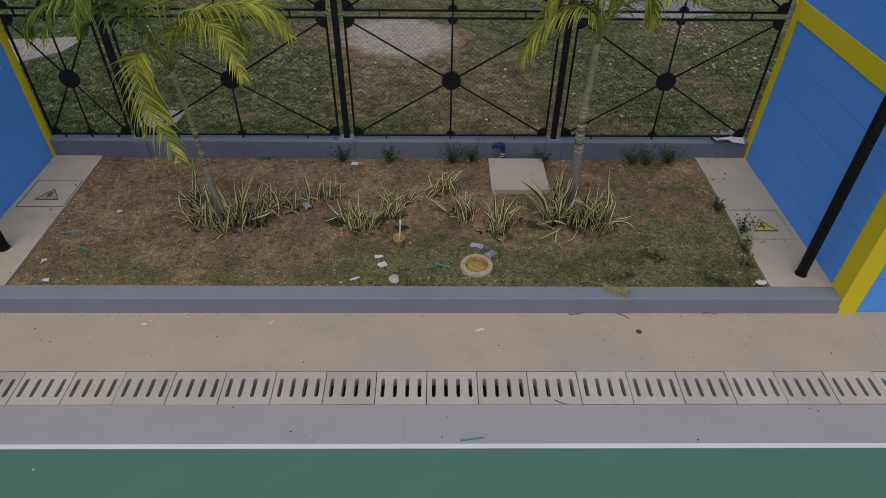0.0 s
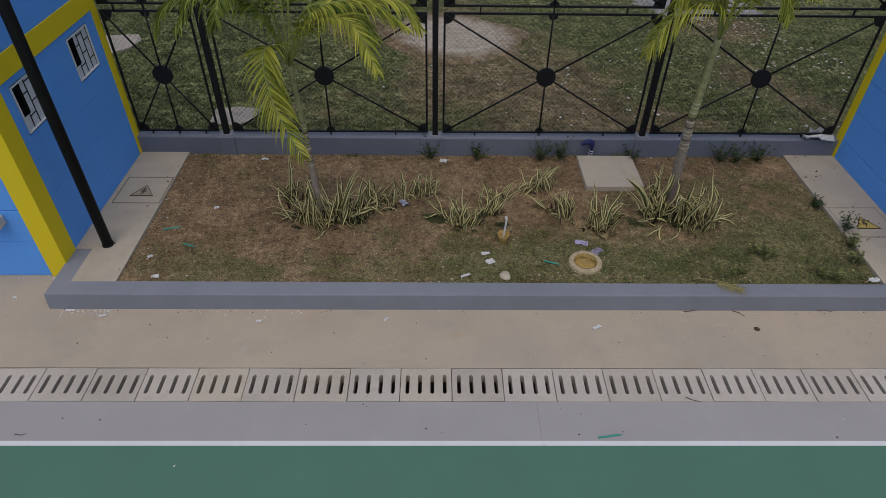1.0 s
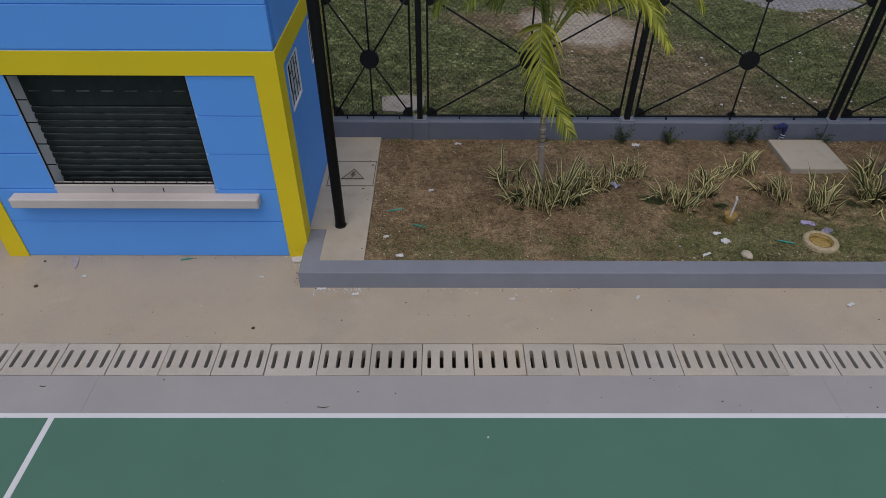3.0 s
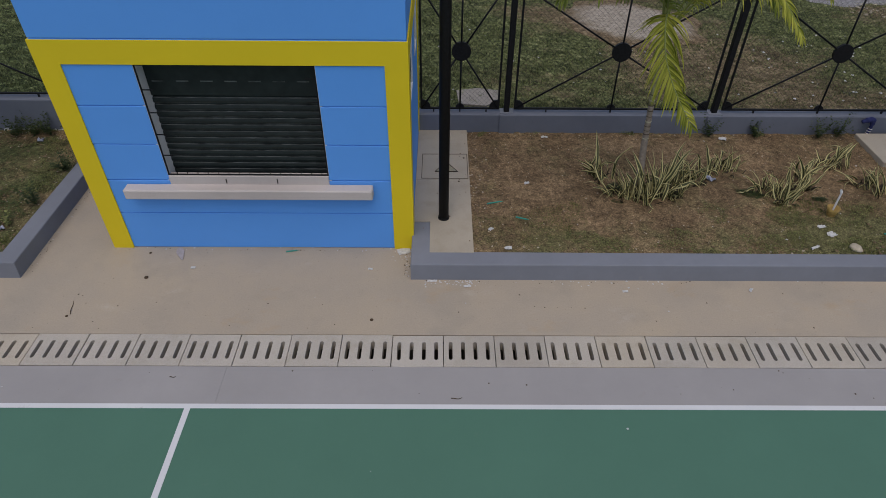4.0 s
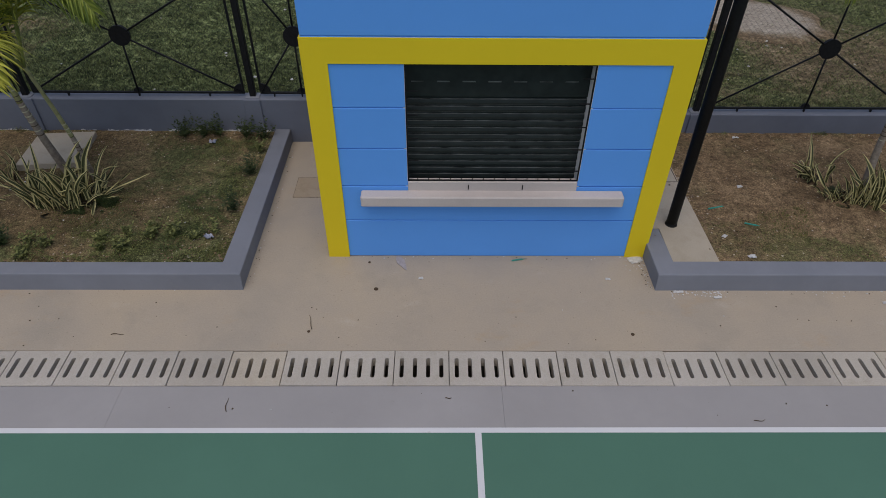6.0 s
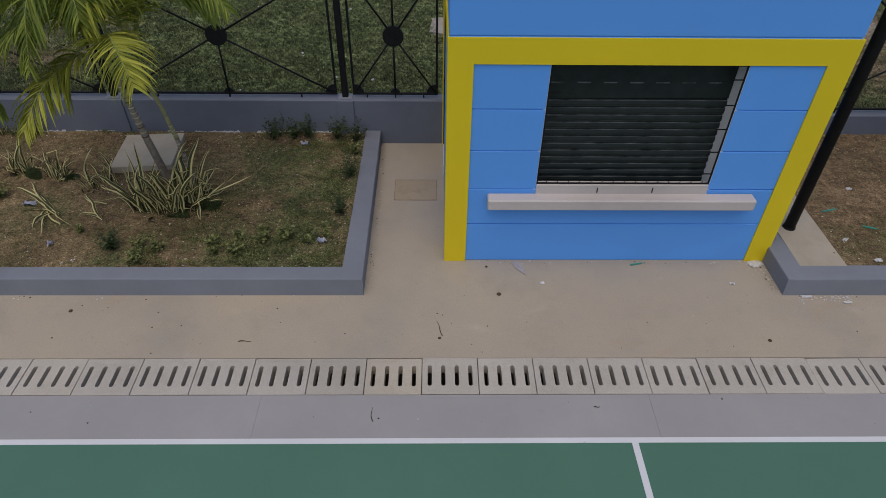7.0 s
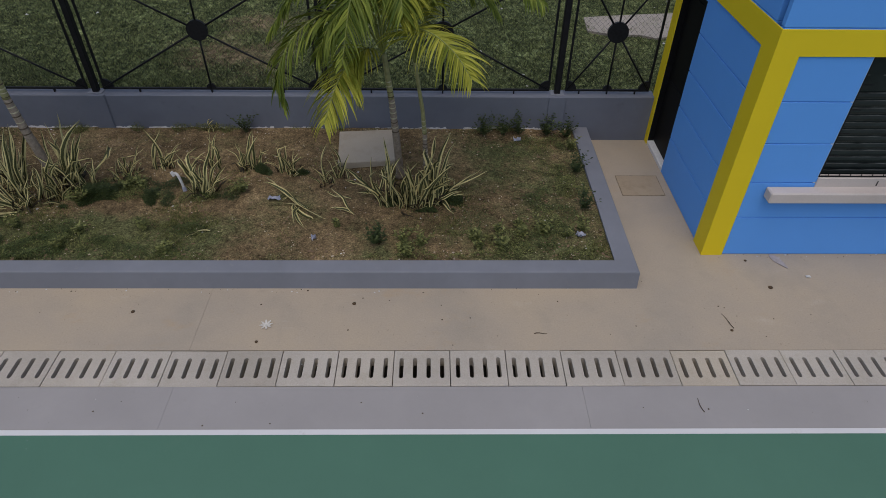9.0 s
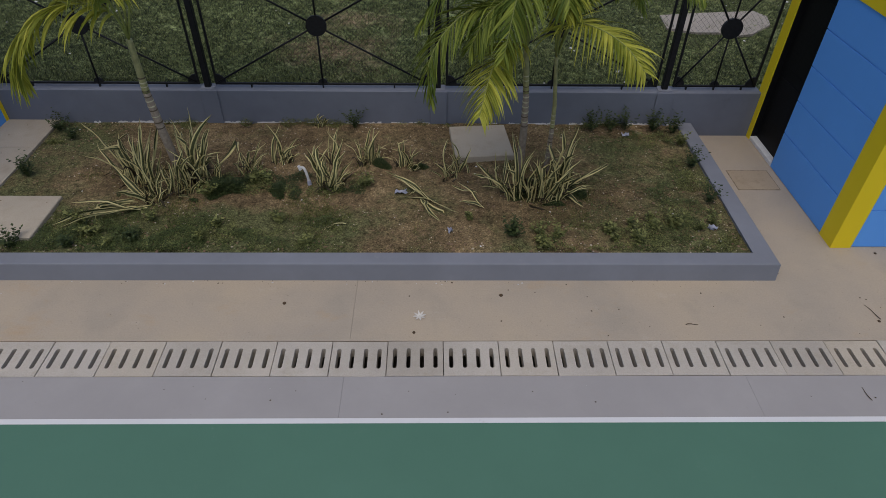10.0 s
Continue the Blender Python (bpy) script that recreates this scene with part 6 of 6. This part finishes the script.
# dry twigs and frond scraps
for i, (x, y, z, a, l) in enumerate(((-8.29, 3.40, 0.006, 100, 0.14), (-7.72, 4.36, 0.006, 110, 0.2), (-3.76, 3.24, 0.006, 10, 0.10), (2.42, 3.62, 0.008, -25, 0.14), (2.8, 4.80, 0.006, 5, 0.25), (3.28, 4.76, 0.006, -40, 0.14), (4.25, 4.80, 0.006, 0, 0.16), (-9.53, 4.2, 0.006, 10, 0.12), (-6.39, 3.47, 0.006, 20, 0.05))):
    pts = [(-l / 2 + l * k / 5, 0.010 * math.sin(k * 0.9 + i), 0.004 * math.sin(k)) for k in range(6)]
    ob = tagged(part("twig", tube_bm(pts, [0.004, 0.0038, 0.0034, 0.003, 0.0025, 0.002], 5), BROWN_BIT), "short dry brown twig lying on the concrete", "twig", "twigs")
    ob.matrix_world = pose(x, y, z, 0, 0, a)


def dead_frond(x, y, z):
    p = tagged(empty("dead_frond", (x, y, z)), "dry yellowish palm frond hanging over the kerb", "frond")
    pts = [Vector((x - 0.40 + 0.50 * k / 13, y + 0.10 - 0.16 * (k / 13) ** 2, z + 0.02 + 0.01 * math.sin(k * 0.5))) for k in range(14)]
    stalk = part("stalk", tube_bm(pts, [0.006] * 14, 5), DRY_LEAF, p)
    for k in range(80):
        f = 0.45 + 0.55 * rng.random() ** 0.6
        c = pts[min(13, int(f * 13))]
        l = rng.uniform(0.06, 0.15)
        a = rng.uniform(-2.2, 0.6)
        d = Vector((math.cos(a), math.sin(a), rng.uniform(-0.1, 0.35))).normalized()
        s = d.cross(Vector((0, 0, 1))).normalized() * 0.006
        bm = bmesh.new()
        row0 = None
        pos = Vector(c)
        for q in range(5):
            w = s * (1.0 - 0.22 * q)
            row = [bm.verts.new(pos - w), bm.verts.new(pos + w)]
            if row0:
                bm.faces.new((row0[0], row0[1], row[1], row[0]))
            row0 = row
            pos = pos + d * l / 4
            d = (d + Vector((0, 0, -0.22))).normalized()
            floor_z = KERB_Z + 0.004 if pos.y > KERB_Y0 - 0.005 else 0.02
            pos.z = max(pos.z, floor_z)
        part("leaflet", bm, DRY_LEAF, stalk)


dead_frond(3.22, 4.98, KERB_Z)


def bits(name, boxes, count, size, mat, label, category, seed):
    """Fine crumbs strewn over rectangles (x0, x1, y0, y1, z)."""
    rr = random.Random(seed)
    verts, faces = [], []
    for _ in range(count):
        x0, x1, y0, y1, z = boxes[rr.randrange(len(boxes))]
        x, y, s, a = rr.uniform(x0, x1), rr.uniform(y0, y1), size * rr.uniform(0.4, 1.3) ** 2, rr.uniform(0, 6.28)
        if y0 > 7.9:
            z = field_height(x, y) + 0.02
        i = len(verts)
        for k in range(4):
            b = a + k * 1.571
            q = s * rr.uniform(0.6, 1.2)
            verts.append((x + q * math.cos(b), y + q * math.sin(b), z + rr.uniform(0, s * 0.3)))
        verts.append((x, y, z + s * 0.7))
        faces += [(i, i + 1, i + 4), (i + 1, i + 2, i + 4), (i + 2, i + 3, i + 4), (i + 3, i, i + 4)]
    me = bpy.data.meshes.new(name)
    me.from_pydata(verts, [], faces)
    me.materials.append(mat)
    return tagged(new(name, me), label, category, kind="stuff")


BEDS = [(-3.5, 4.9, 5.06, 7.7, SOIL_Z), (-17.0, -12.8, 5.06, 7.7, SOIL_Z), (-12.8, -8.72, 5.06, 7.7, SOIL_Z)]
bits("soil_pebbles", BEDS, 4200, 0.0075, STONE, "tiny pale pebbles strewn over the soil", "pebbles", 5)
bits("soil_clods", BEDS, 7000, 0.012, CLOD, "small dark soil clods in the beds", "clods", 6)
EDGES = [(-3.5, 4.9, 7.5, 7.71, SOIL_Z), (-16.5, -8.72, 7.45, 7.71, SOIL_Z), (-3.5, 4.9, 5.05, 5.2, SOIL_Z), (-16.5, -8.72, 5.05, 5.2, SOIL_Z), (-3.54, -3.3, 5.1, 7.7, SOIL_Z)]
# soil debris, crowded at the edges to paint contact shading there as well
bits("edge_shade_clods", EDGES, 1600, 0.014, CLOD, "dark crumbs of soil, also contact shade, along the bed edges", "clods", 16)
bits("edge_stones", EDGES, 500, 0.011, STONE, "small pale stones along the bed edges", "pebbles", 17)
bits("slab_litter", [(-4.2, -3.56, 5.1, 7.65, KERB_Z + 0.002), (4.97, 5.65, 5.1, 7.65, KERB_Z + 0.002), (4.97, 5.2, 5.1, 7.65, KERB_Z + 0.002), (-17.5, -16.95, 6.1, 7.6, KERB_Z + 0.002), (-16.9, -16.1, 5.25, 5.95, 0.216)], 60, 0.010, CLOD, "soil crumbs and leaf bits on the slabs", "litter", 23)
bits("leaf_litter", [(5.0, 5.3, 7.3, 7.68, KERB_Z + 0.003), (5.0, 5.25, 6.9, 7.6, KERB_Z + 0.003), (-3.7, -3.55, 6.0, 7.6, KERB_Z + 0.003)], 34, 0.012, BROWN_BIT, "dry brown leaf bits on the slab", "litter", 24)
bits("white_crumbs", BEDS, 170, 0.011, PAPER, "small white crumbs strewn over the soil", "litter", 7)
bits("field_litter", [(-20, 12, 8.0, 13.0, -0.05), (2, 9, 8.5, 13.5, -0.2)], 380, 0.022, PAPER, "small white scraps scattered in the lawn", "litter", 8)
bits("rubble", [(6.3, 8.3, 15.2, 16.4, 0), (6.8, 8.4, 13.6, 15.4, 0), (7.0, 8.9, 12.0, 13.8, 0)], 230, 0.036, RUBBLE, "pale sandy rubble scattered in the worn lawn", "rubble", 29)
bits("concrete_crumbs", [(-18, 8, 3.2, 3.58, 0.001), (-18, 8, 4.05, 4.8, 0.001), (-18, 8, 4.05, 4.8, 0.001)], 260, 0.007, BROWN_BIT, "tiny dark crumbs on the concrete", "litter", 9)
FOOT = [(-4.2, 5.6, 4.745, 4.80, 0.001), (-16, -8.5, 4.745, 4.80, 0.001), (-8.46, -8.4, 4.85, 7.6, 0.001), (-7.6, -4.25, 5.28, 5.335, 0.001), (-4.32, -4.24, 4.85, 5.3, 0.001)]
bits("foot_crumbs", FOOT, 150, 0.007, BROWN_BIT, "dark crumbs swept against the kerb foot", "litter", 19)
bits("foot_flecks", FOOT + [(-4.1, -3.4, 4.69, 4.80, 0.001), (-4.5, -4.25, 5.1, 5.33, 0.001)], 190, 0.008, PAPER, "white paint flecks along the kerb foot", "litter", 20)
bits("kerb_flecks", [(-4.08, -3.55, 4.72, 4.80, 0.001), (-2.6, -1.4, 4.66, 4.80, 0.001)], 70, 0.009, PAPER, "white paint flecks lying by the kerb end", "litter", 27)
bits("paint_crumbs", [(-18, 8, 1.0, 3.1, 0.001), (-18, 8, 3.2, 4.8, 0.001)], 60, 0.010, PAPER, "tiny white crumbs on the court and concrete", "litter", 10)

# ---------------------------------------------------------------- slotted drain covers
def cover_mesh():
    W, D, H, c = 0.494, 0.392, 0.11, 0.019
    slots = (-0.18, -0.06, 0.06, 0.18)
    hw, hl = 0.019, 0.112
    bm = bmesh.new()
    for z in (0.0, -H):
        vs = {}

        def v(x, y):
            k = (round(x, 5), round(y, 5))
            if k not in vs:
                vs[k] = bm.verts.new((x, y, z))
            return vs[k]

        edge = [-W / 2] + [e for s in slots for e in (s - hw, s + hw)] + [W / 2]
        stops = [-D / 2, -hl + c, hl - c, D / 2]
        for i in range(0, len(edge), 2):
            a, b = edge[i], edge[i + 1]
            bm.faces.new([v(a, y) for y in (stops if i else (stops[0], stops[3]))] + [v(b, y) for y in (stops[::-1] if i < 8 else (stops[3], stops[0]))])
        for s in slots:
            for sg in (-1, 1):
                arc = [v(s + hw * math.cos(q * math.pi / 6), sg * (hl - c + c * math.sin(q * math.pi / 6))) for q in range(7)]
                bm.faces.new([v(s - hw, sg * D / 2), v(s + hw, sg * D / 2)] + arc)
    half = len(bm.verts) // 2
    bm.verts.ensure_lookup_table()
    low = {bm.verts[i]: bm.verts[i + half] for i in range(half)}
    for e in [e for e in bm.edges if e.is_boundary and e.verts[0] in low and e.verts[1] in low]:
        a, b = e.verts
        bm.faces.new((a, b, low[b], low[a]))
    bmesh.ops.recalc_face_normals(bm, faces=list(bm.faces))
    outer = [e for e in bm.edges if all(v.co.z > -0.001 for v in e.verts) and (all(abs(abs(v.co.x) - W / 2) < 1e-5 for v in e.verts) or all(abs(abs(v.co.y) - D / 2) < 1e-5 for v in e.verts))]
    bmesh.ops.bevel(bm, geom=outer, offset=0.004, segments=1, affect="EDGES", profile=0.5)
    return finish("drain_cover", bm, COVER_CONCRETE)


COVER = cover_mesh()
rng2 = random.Random(21)
for k in range(-38, 18):
    ob = tagged(new("drain_cover", COVER), "pale concrete drain cover with four slots", "drain cover", "drain covers in a row")
    ob.matrix_world = pose(0.12 + 0.5 * k + 0.25, 3.80 + rng2.uniform(-0.003, 0.003), 0.002 + rng2.uniform(-0.003, 0.004), rng2.uniform(-0.4, 0.4), rng2.uniform(-0.4, 0.4), rng2.uniform(-0.3, 0.3))
